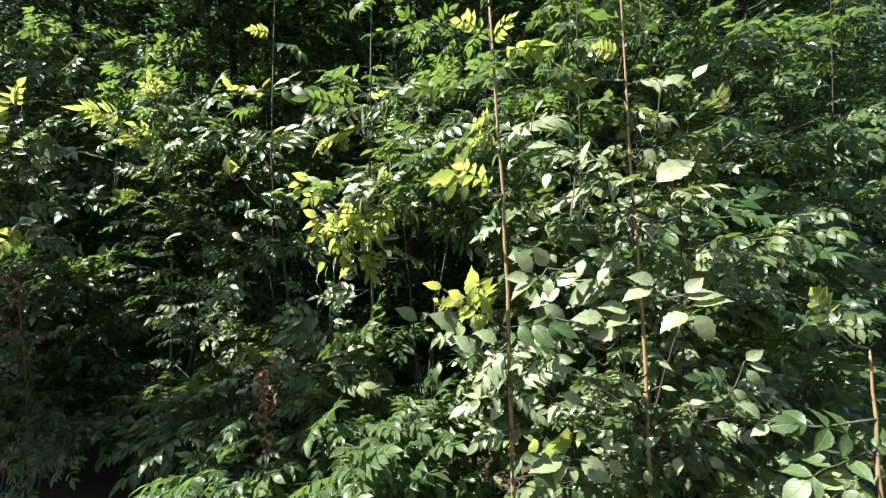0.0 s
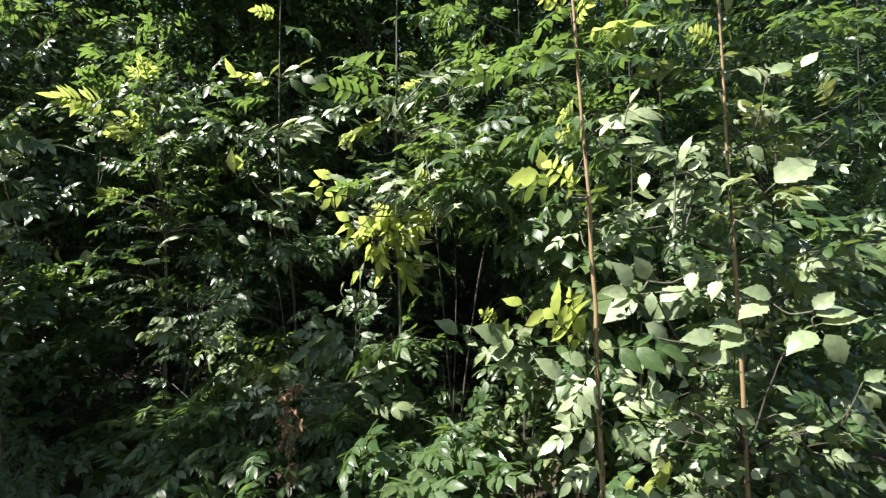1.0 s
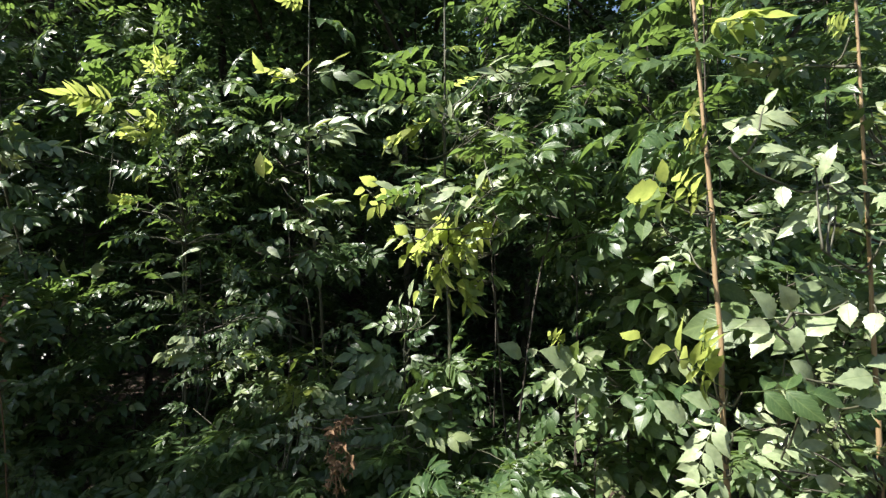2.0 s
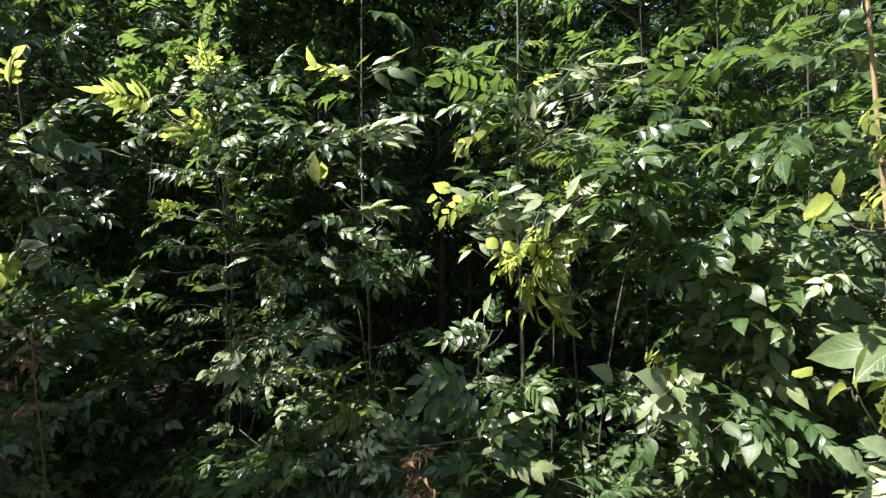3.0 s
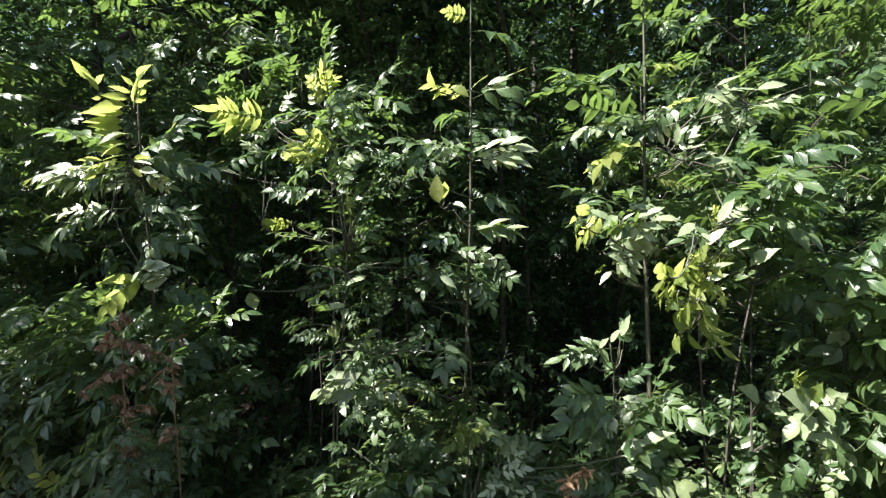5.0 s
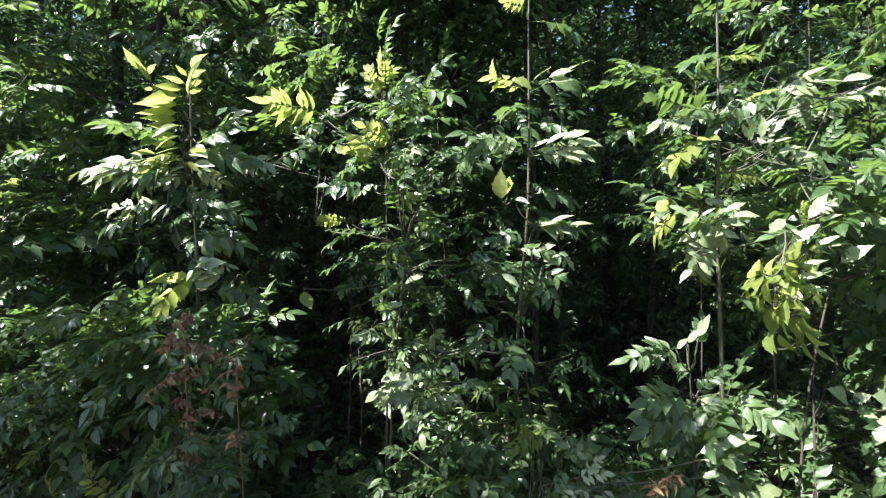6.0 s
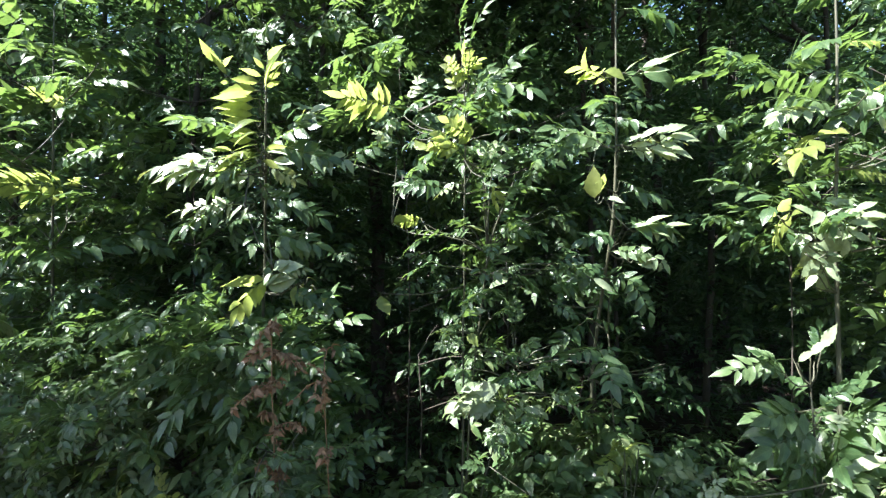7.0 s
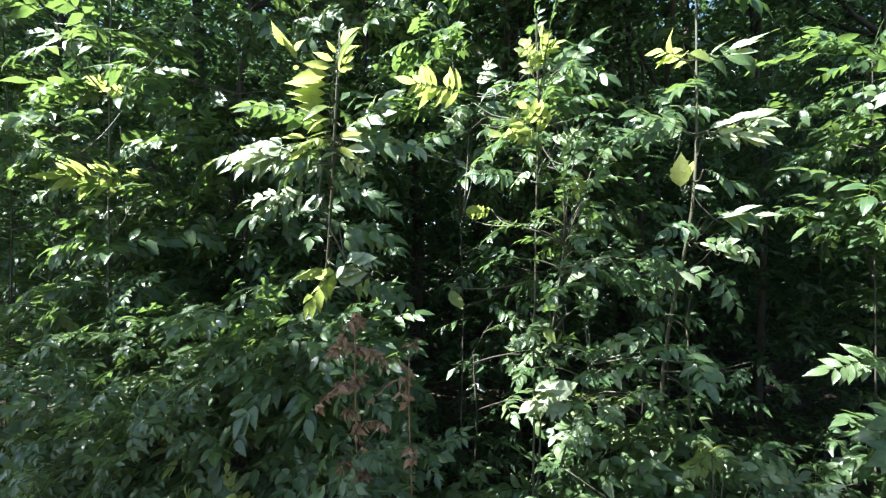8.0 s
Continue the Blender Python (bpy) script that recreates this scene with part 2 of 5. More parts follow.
# broad and narrow leaflets carry the sun-brightened leaf colour
BROAD_LEAFLETS = leaflet_set("broad_leaflet", SUNLIT, 7, 0.58, 800)
NARROW_LEAFLETS = leaflet_set("narrow_leaflet", SUNLIT, 6, 0.40, 820)
YOUNG_LEAFLETS = leaflet_set("young_leaflet", YOUNG, 6, 0.56, 840)
SLIM_LEAFLETS = leaflet_set("young_leaflet", YOUNG, 6, 0.34, 860)


def twig_plan(nodes, reach, seed):
    """A twig along +X and the poses of its leaves: opposite pairs and one at the tip."""
    rng = random.Random(seed)
    line = smooth_line([(0, 0, 0), (reach * 0.5, rng.uniform(-0.02, 0.02), 0.02), (reach, rng.uniform(-0.05, 0.05), rng.uniform(-0.05, 0.03))], 3, rng, 0.002)
    poses = []
    for j in range(nodes):
        p = line[1 + (j * (len(line) - 2)) // max(nodes - 1, 1)]
        for sgn in (-1, 1):
            if rng.random() < 0.08:
                continue
            way = Vector((rng.uniform(0.2, 0.9), sgn * rng.uniform(0.5, 1.0), rng.uniform(-0.45, 0.35)))
            up = Vector((rng.uniform(-0.45, 0.45), rng.uniform(-0.45, 0.45), 1))
            poses.append(leaf_pose(p, way, up, rng.uniform(0.7, 1.1)))
    poses.append(leaf_pose(line[-1], (1, rng.uniform(-0.4, 0.4), rng.uniform(-0.3, 0.1)), (0, rng.uniform(-0.3, 0.3), 1), 1.0))
    return line, poses


def twig_set(mat, count, nodes, reach, pairs, length, leaflet, ratio, leaves, scale, seed):
    """Twigs as (stem mesh, leaf poses, leaf meshes, leaf scale, the whole twig joined)."""
    made = []
    for k in range(count):
        rng = random.Random(seed + k)
        line, poses = twig_plan(nodes, reach, seed + k)
        radii = [0.0030 - 0.0003 * j for j in range(len(line))]
        v, f = tube(line, radii, 4)
        u = [(0, 0)] * len(v)
        for m in poses:
            compound_leaf(v, f, u, m, rng, rng.choice(pairs), length, leaflet, ratio, MID, rng.uniform(0.1, 0.9))
        made.append((tube_mesh("twig", line, radii, SHADED_BARK, 4), poses, leaves, scale, mesh_from("foliage", v, f, u, mat)))
    return made


# open hollows between the plants: (x, z), half width, half height
HOLLOWS = [((-2.18, 1.75), 0.20, 0.58), ((-2.00, 1.05), 0.16, 0.34), ((0.06, 1.05), 0.18, 0.30), ((-0.60, 1.72), 0.18, 0.26),
           ((-0.82, 1.32), 0.24, 0.16), ((0.02, 1.50), 0.20, 0.18)]


def in_hollow(p, margin=0.0):
    return 2.15 < p.y < 4.9 and any(((p.x - x) / (w + margin)) ** 2 + ((p.z - z) / (h + margin)) ** 2 < 1 for (x, z), w, h in HOLLOWS)


def fleck_mesh(name, centres, length, leaflet, mat, seed):
    """Far pinnate leaves, seven folded leaflets each, joined in one mesh."""
    r = np.random.default_rng(seed)
    c = np.asarray(centres, dtype=np.float32)
    n = len(c)

    def unit(a):
        return a / np.linalg.norm(a, axis=-1, keepdims=True)
    ang = r.uniform(0, 6.283, n)
    x = unit(np.stack([np.cos(ang), np.sin(ang), r.uniform(-0.6, 0.3, n)], 1))
    y = unit(np.cross(np.stack([r.uniform(-0.6, 0.6, n), r.uniform(-0.6, 0.6, n), np.ones(n)], 1), x))
    z = np.cross(x, y)
    size = r.uniform(0.7, 1.25, n)[:, None]
    quads = []
    for s, sgn in ((0.35, -1), (0.35, 1), (0.6, -1), (0.6, 1), (0.82, -1), (0.82, 1), (1.0, 0)):
        base = c + x * (length * s * size) - z * (length * 0.3 * s * s * size)
        way = unit(x * 0.55 + y * sgn * 0.85 + z * r.uniform(-0.5, 0.2, (n, 1)))
        across = unit(np.cross(z + 0.4 * r.normal(size=(n, 3)), way))
        ln = leaflet * size * r.uniform(0.75, 1.15, (n, 1))
        lift = np.cross(way, across) * ln * 0.06
        middle = base + way * ln * 0.42 + lift
        quads.append(np.stack([base, middle + across * ln * 0.22, base + way * ln, middle - across * ln * 0.22], 1))
    co = np.concatenate(quads).reshape(-1, 3).astype(np.float32)
    count = len(co) // 4
    me = bpy.data.meshes.new(name)
    me.vertices.add(len(co))
    me.vertices.foreach_set("co", co.ravel())
    me.loops.add(len(co))
    me.loops.foreach_set("vertex_index", np.arange(len(co), dtype=np.int32))
    me.polygons.add(count)
    me.polygons.foreach_set("loop_start", np.arange(0, len(co), 4, dtype=np.int32))
    me.uv_layers.new(name="UVMap").data.foreach_set("uv", np.tile(np.array([0, 0, 0.42, 1, 1, 0, 0.42, -1], dtype=np.float32), count))
    me.update(calc_edges=True)
    me.materials.append(mat)
    return me


def part(name, me, parent, m=None, label=""):
    ob = new(name, me)
    ob.parent = parent
    if m is not None:
        ob.matrix_basis = m
    return tagged(ob, label)


def leaf_pose(base, way, up, scale=1.0):
    x = Vector(way).normalized()
    y = Vector(up).cross(x).normalized()
    z = x.cross(y)
    m = Matrix((x, y, z)).transposed().to_4x4()
    return Matrix.Translation(base) @ m @ Matrix.Scale(scale, 4)


ASH_TWIGS = twig_set(ASH_TWIG, 9, 2, 0.26, (4, 4, 5), 0.24, 0.088, 0.46, ASH_LEAVES, 1.0, 1100)
ELDER_TWIGS = twig_set(ELDER_TWIG, 7, 2, 0.22, (2, 3), 0.19, 0.094, 0.52, ELDER_LEAVES, 0.95, 1200)
SMALL_TWIGS = twig_set(ASH_TWIG, 6, 3, 0.24, (3, 4), 0.13, 0.048, 0.48, SMALL_LEAVES, 1.0, 1300)


LIGHT_SIDE = Vector((-0.34, -0.34, 0.85)).normalized()


def leafy_twig(plant, holder, p, way, twigs, rng, size):
    """One leafy twig, unless it would fill a hollow."""
    way = Vector(way).normalized()
    if in_hollow(p + way * 0.15 * size, 0.10):
        return
    up = LIGHT_SIDE + Vector((rng.uniform(-0.5, 0.5), rng.uniform(-0.5, 0.5), 0))
    m = leaf_pose(p - plant.location, way, up, size * rng.uniform(0.8, 1.15))
    stem, poses, leaves, scale, whole = rng.choice(twigs)
    spot = p + way * 0.18 * size
    if p.y > FRONT:
        DEEP.append((plant, whole, m, spot))
        return
    twig = part("twig", stem, holder, m)
    LOOSE.append((twig, spot, 0.07))
    for q in poses:
        me = rng.choice(leaves)
        leaf = part("leaf", me, holder, m @ q @ Matrix.Scale(scale, 4))
        LOOSE.append((leaf, plant.location + (m @ q) @ Vector((0.11 * scale, 0, 0)), 0.055))


def join_deep_foliage():
    """The leaves farther in become one mesh for each plant."""
    plants = {}
    for plant, me, m, spot in DEEP:
        if not hides_set_leaf(spot, 0.11):
            plants.setdefault(plant.name, (plant, []))[1].append((me, m))
    for plant, rows in plants.values():
        v, f, u = [], [], []
        for me, m in rows:
            off = len(v)
            v.extend(m @ q.co for q in me.vertices)
            f.extend(tuple(off + k for k in poly.vertices) for poly in me.polygons)
            uv = np.zeros(len(me.loops) * 2, dtype=np.float32)
            me.uv_layers[0].data.foreach_get("uv", uv)
            index = np.zeros(len(me.loops), dtype=np.int32)
            me.loops.foreach_get("vertex_index", index)
            own = np.zeros((len(me.vertices), 2), dtype=np.float32)
            own[index] = uv.reshape(-1, 2)
            u.extend(own.tolist())
        tagged(part("foliage", mesh_from("foliage", v, f, u, rows[0][0].materials[0]), plant), kind="stuff")


def leafy_line(plant, line, z_from, step, leaves, rng, size, rise, toward=(0, -1), bias=0.0, skip=0.0, holder=None):
    """Opposite pairs of leaves along a stem or a branch."""
    origin = plant.location
    travelled, turn = rng.uniform(0, step), rng.uniform(0, 6.28)
    for a, b in zip(line, line[1:]):
        seg = (b - a).length
        while travelled < seg:
            p = a.lerp(b, travelled / seg)
            travelled += step * rng.uniform(0.7, 1.3)
            if p.z < z_from:
                continue
            turn += math.pi / 2 + rng.uniform(-0.4, 0.4)
            for k in (0, 1):
                if rng.random() < skip:
                    continue
                ang = turn + k * math.pi + rng.uniform(-0.3, 0.3)
                h = Vector((math.cos(ang), math.sin(ang), 0)) + Vector((toward[0], toward[1], 0)) * bias
                h.z = rise + rng.uniform(-0.45, 0.35)
                up = LIGHT_SIDE + Vector((rng.uniform(-0.9, 0.9), rng.uniform(-0.7, 0.7), rng.uniform(-0.3, 0.2)))
                leaf = part("leaf", rng.choice(leaves), holder or plant, leaf_pose(p - origin, h, up, size * rng.uniform(0.75, 1.2)))
                LOOSE.append((leaf, p + h.normalized() * 0.12 * size, 0.06))
        travelled -= seg


STEMS, LOOSE, DEEP, SET_SPOTS = {}, [], [], []
FRONT = 3.0


def sapling(kind, label, points, radius, leaves, seed, z_from=0.4, step=0.13, size=1.0, twigs=6, twig_len=0.45,
            bias=0.3, rise=0.15, twig_from=0.5, skip=0.1, twig_up=0.35, mat=None, group="", sprays=None):
    """A young tree: stem, leafy side branches, opposite pinnate leaves."""
    rng = random.Random(seed)
    plant = new(kind)
    plant.location = points[0]
    origin = Vector(points[0])
    line = smooth_line(points, 5, rng, radius * 0.25)
    STEMS[plant.name] = list(line)
    n = len(line)
    radii = [radius * (1.0 - 0.75 * i / (n - 1)) for i in range(n)]
    part("stem", tube_mesh("stem", [p - origin for p in line], radii, mat or GREEN_BARK, 7), plant)
    if sprays is None:
        leafy_line(plant, line, z_from, step, leaves, rng, size, rise, (0, -1), bias, skip)
    for k in range(twigs):
        s = twig_from + (0.95 - twig_from) * (k + rng.random() * 0.8) / twigs
        i = min(int(s * (n - 1)), n - 2)
        p = line[i]
        ang = rng.uniform(0, 6.28)
        h = Vector((math.cos(ang), math.sin(ang) - bias, 0)).normalized()
        ln = twig_len * rng.uniform(0.6, 1.25)
        tip = p + h * ln + Vector((0, 0, ln * (twig_up + rng.uniform(-0.2, 0.2))))
        if in_hollow(tip, 0.12):
            continue
        mid = p.lerp(tip, 0.5) + Vector((0, 0, -0.05 * ln))
        tw = smooth_line([p, mid, tip], 3, rng, 0.003)
        STEMS[plant.name].extend(tw[1:])
        bough = part("branch", tube_mesh("branch", [q - origin for q in tw], [0.0050 - 0.0005 * j for j in range(len(tw))], mat or SHADED_BARK, 5), plant)
        if sprays is None:
            leafy_line(plant, tw, 0.15, step * 0.85, leaves, rng, size * 0.9, rise, (h.x, h.y), 0.5, skip, bough)
            continue
        for s in (2, 4, len(tw) - 1):
            leafy_twig(plant, bough, tw[s], h + Vector((rng.uniform(-0.8, 0.8), rng.uniform(-0.8, 0.8), rng.uniform(-0.3, 0.3))), sprays, rng, size)
    if sprays is not None:
        leafy_twig(plant, plant, line[-1], (0.2, -0.3, 0.8), sprays, rng, size)
    return tagged(plant, label, "tree", group)


def bush(kind, label, roots, regions, leaves, seed, size=1.0, per=6, step=0.1, category="shrub", group="", mat=None, lean=(-0.1, -0.5), rise=0.05, sprays=None):
    """Several stems from the ground, twigs out to points within egg-shaped regions ((x, y, z), (rx, ry, rz), twigs)."""
    rng = random.Random(seed)
    plant = new(kind)
    origin = Vector(roots)
    plant.location = origin
    STEMS[plant.name] = []
    for centre, radii, twigs in regions:
        c = Vector(centre)
        foot = origin + Vector((rng.uniform(-0.08, 0.08), rng.uniform(-0.05, 0.05), -0.02))
        bend = foot.lerp(c, 0.55) + Vector((rng.uniform(-0.06, 0.06), 0.10, 0.1))
        main = smooth_line([foot, bend, c + Vector((0, 0.5 * radii[1], 0))], 5, rng, 0.004)
        n = len(main)
        part("stem", tube_mesh("stem", [p - origin for p in main], [0.0065 * (1 - 0.6 * i / n) for i in range(n)], mat or GREEN_BARK, 5), plant)
        STEMS[plant.name].extend(main)
        for _ in range(twigs):
            while True:
                q = Vector((rng.uniform(-1, 1), rng.uniform(-1, 1), rng.uniform(-1, 1)))
                if q.length < 1:
                    break
            tip = c + Vector((q.x * radii[0], q.y * radii[1], q.z * radii[2]))
            if in_hollow(tip, 0.12):
                continue
            start = min(main, key=lambda p: (p - tip).length + 0.6 * max(0, p.z - tip.z + 0.1))
            way = tip - start
            mid = start + way * 0.55 + Vector((0, 0, 0.06 * way.length))
            tw = smooth_line([start, mid, tip], 3, rng, 0.004)
            bough = part("branch", tube_mesh("branch", [p - origin for p in tw], [0.0042 - 0.0004 * j for j in range(len(tw))], mat or GREEN_BARK, 4), plant)
            STEMS[plant.name].extend(tw[2:])
            if sprays is not None:
                leafy_twig(plant, bough, tip, way + Vector((rng.uniform(-0.3, 0.3), -0.25, rng.uniform(-0.35, 0.05))), sprays, rng, size)
                leafy_twig(plant, bough, tw[3], way + Vector((rng.uniform(-0.6, 0.6), -0.3, rng.uniform(-0.3, 0.2))), sprays, rng, size)
                continue
            last = [tip - way.normalized() * min(way.length, step * per / 2), tip]
            flat = Vector((way.x + lean[0] * 0.3, way.y + lean[1] * 0.3, 0))
            flat.normalize()
            leafy_line(plant, last, 0.05, step, leaves, rng, size, rise, (flat.x, flat.y), 0.6, 0.05, bough)
            part("leaf", rng.choice(leaves), bough, leaf_pose(tip - origin, way.normalized() + Vector((0, 0, rng.uniform(-0.5, 0.1))),
                 LIGHT_SIDE + Vector((rng.uniform(-0.5, 0.5), rng.uniform(-0.5, 0.5), 0)), size * rng.uniform(0.8, 1.1)))
    return tagged(plant, label, category, group)


A, Y, E, P = ASH_LEAVES, YOUNG_LEAVES, ELDER_LEAVES, SUNLIT_LEAVES
S, N, B, F = BROAD_LEAFLETS, NARROW_LEAFLETS, YOUNG_LEAFLETS, SLIM_LEAFLETS
TOP, BACK, EDGE, SHADE, GLARE = (-0.45, -0.58, 0.62), (-0.55, 0.60, 0.55), (-0.1, 0.05, 1.0), (0.1, -0.75, 0.6), (-0.48, -0.68, 0.52)


def set_leaves(plant, rows):
    """Leaves of known base and tip, each on a twig from the nearest stem: (base, tip, kind, facing)."""
    origin = plant.location
    rng = random.Random(len(plant.children))
    for bx, by, bz, tx, ty, tz, kind, facing in rows:
        b, tip = Vector((bx, by, bz)), Vector((tx, ty, tz))
        near = min(STEMS[plant.name], key=lambda p: (p - b).length + (0.5 if p.z > b.z + 0.02 else 0))
        bough = plant
        if (near - b).length > 0.02:
            tw = smooth_line([near, near.lerp(b, 0.55) + Vector((0, 0, -0.02)), b], 3, rng, 0.002)
            bough = part("branch", tube_mesh("branch", [p - origin for p in tw], [0.0036 - 0.0003 * j for j in range(len(tw))], SHADED_BARK, 5), plant)
        if (tip - b).length > 0.3:
            kind = LONG_LEAVES if kind is A else LONG_YOUNG if kind is Y else LONG_SUNLIT if kind is P else kind
        k = rng.randrange(len(kind))
        reach = max(v.co.x for v in kind[k].vertices)
        up = Vector(facing) + Vector((rng.uniform(-0.2, 0.2), rng.uniform(-0.15, 0.15), rng.uniform(-0.15, 0.15)))
        part("leaf", kind[k], bough, leaf_pose(b - origin, tip - b, up, (tip - b).length / reach))
        if facing is not SHADE:
            SET_SPOTS.append(b.lerp(tip, 0.55))
        if kind in (S, N, B, F):
            STEMS[plant.name].append(b)


# ---- ground ----
def ground():
    bm = bmesh.new()
    rng = random.Random(5)
    xs = [-400, -120, -40] + [-14 + 0.5 * i for i in range(57)] + [40, 120, 400]
    ys = [-400, -120, -30] + [-6 + 0.5 * i for i in range(45)] + [40, 120, 400]
    grid = [[bm.verts.new((x, y, 0.06 * noise.noise(Vector((x * 0.6, y * 0.6, 0)))
                           + 0.03 * noise.noise(Vector((x * 2, y * 2, 3))))) for y in ys] for x in xs]
    for i in range(len(xs) - 1):
        for j in range(len(ys) - 1):
            bm.faces.new((grid[i][j], grid[i + 1][j], grid[i + 1][j + 1], grid[i][j + 1]))
    me = bpy.data.meshes.new("ground")
    bm.to_mesh(me)
    bm.free()
    me.materials.append(SOIL)
    tagged(new("ground", me), "dark woodland soil with old leaf litter", "ground", kind="structure")


ground()


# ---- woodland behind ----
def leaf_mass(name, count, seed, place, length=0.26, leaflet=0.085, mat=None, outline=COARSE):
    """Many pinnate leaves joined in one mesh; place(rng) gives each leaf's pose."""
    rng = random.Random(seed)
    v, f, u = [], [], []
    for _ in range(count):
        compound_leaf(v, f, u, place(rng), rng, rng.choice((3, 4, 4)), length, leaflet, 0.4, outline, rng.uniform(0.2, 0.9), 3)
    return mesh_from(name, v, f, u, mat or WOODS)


def any_pose(p, rng, scale):
    ang = rng.uniform(0, 6.28)
    h = Vector((math.cos(ang), math.sin(ang), rng.uniform(-0.5, 0.3)))
    return leaf_pose(p, h, Vector((rng.uniform(-0.6, 0.6), rng.uniform(-0.6, 0.6), 1)), scale)


def crown_mesh(seed, count, low=1.2):
    rng0 = random.Random(seed)
    clumps = []
    for _ in range(26):
        z = rng0.uniform(low, 7.0 if low < 2 else 5.8)
        r = (1.7 if low < 2 else 1.0) * math.sin(math.pi * min(max((z - 0.2) / 7.6, 0.05), 0.95)) ** 0.7
        ang = rng0.uniform(0, 6.28)
        d = r * math.sqrt(rng0.random())
        clumps.append((Vector((d * math.cos(ang), d * math.sin(ang), z)), rng0.uniform(0.35, 0.75)))
    centres = []
    for _ in range(count):
        c, r = rng0.choice(clumps)
        centres.append(c + Vector((rng0.gauss(0, 1), rng0.gauss(0, 1), rng0.gauss(0, 0.7))) * r * 0.55)
    return fleck_mesh("crown", centres, 0.24, 0.085, WOODS, seed), clumps


CROWNS = [crown_mesh(700 + k, 1500) for k in range(3)]
SHADE_CANOPIES = [crown_mesh(720 + k, 1300, 4.1) for k in range(2)]


def wood_tree(x, y, k, turn, tall, seed, crowns=CROWNS, thick=1.0, lean=0.0):
    rng = random.Random(seed)
    me, clumps = crowns[k]
    tree = new("woodland_tree")
    tree.matrix_basis = pose(x, y, 0, 0, 0, turn) @ Matrix.Scale(tall, 4)
    trunk = smooth_line([(0, 0, -0.05), (rng.uniform(-0.1, 0.1), 0, 2.2), (rng.uniform(-0.2, 0.2), 0.1, 4.5), (0, 0, 7.2)], 4, rng, 0.02)
    part("trunk", tube_mesh("trunk", trunk, [(0.085 - 0.006 * i) * thick for i in range(len(trunk))], BARK, 8), tree)
    for c, r in clumps[::5]:
        root = Vector((0, 0, max(0.8, c.z - 0.8)))
        end = c - Vector((0, lean, 0))
        bough = smooth_line([root, root.lerp(end, 0.5) + Vector((0, 0, -0.08)), end], 3, rng, 0.01)
        part("limb", tube_mesh("limb", bough, [0.028 - 0.003 * i for i in range(len(bough))], BARK, 5), tree)
    part("crown", me, tree, Matrix.Translation((0, -lean, 0)))
    return tagged(tree, "slender woodland tree with a loose green crown", "tree", "woodland trees")


wood_rng = random.Random(44)
for row, (y0, gap, count) in enumerate(((5.6, 1.7, 8), (7.8, 2.1, 7), (10.5, 2.8, 6))):
    for i in range(count):
        wood_tree((i - (count - 1) / 2) * gap - 1.6 + wood_rng.uniform(-0.5, 0.5), y0 + wood_rng.uniform(-0.6, 0.6),
                  wood_rng.randrange(3), wood_rng.uniform(0, 360), wood_rng.uniform(0.8, 1.15), 900 + row * 20 + i)


# crowns out of sight overhead, added to shade the wood behind the saplings
for i in range(9):
    wood_tree(-5.75 + 1.05 * i + wood_rng.uniform(-0.2, 0.2), 4.75 + wood_rng.uniform(-0.15, 0.2), i % 2, wood_rng.uniform(0, 360), wood_rng.uniform(0.97, 1.05), 980 + i, SHADE_CANOPIES, 0.4)

# front trees leaned out over the wood edge, unseen crowns added for shade
for i, x in enumerate((-1.5, -0.5)):
    wood_tree(x + wood_rng.uniform(-0.2, 0.2), 4.75, i % 2, 0, 0.82, 1010 + i, SHADE_CANOPIES, 0.3, 1.05)
# the other side of the path: unseen trees added to dim the sky light
for i in range(8):
    wood_tree(-10.0 + 2.3 * i + wood_rng.uniform(-0.4, 0.4), -3.6 + wood_rng.uniform(-0.5, 0.5), i % 3, wood_rng.uniform(0, 360), wood_rng.uniform(0.95, 1.1), 1030 + i)


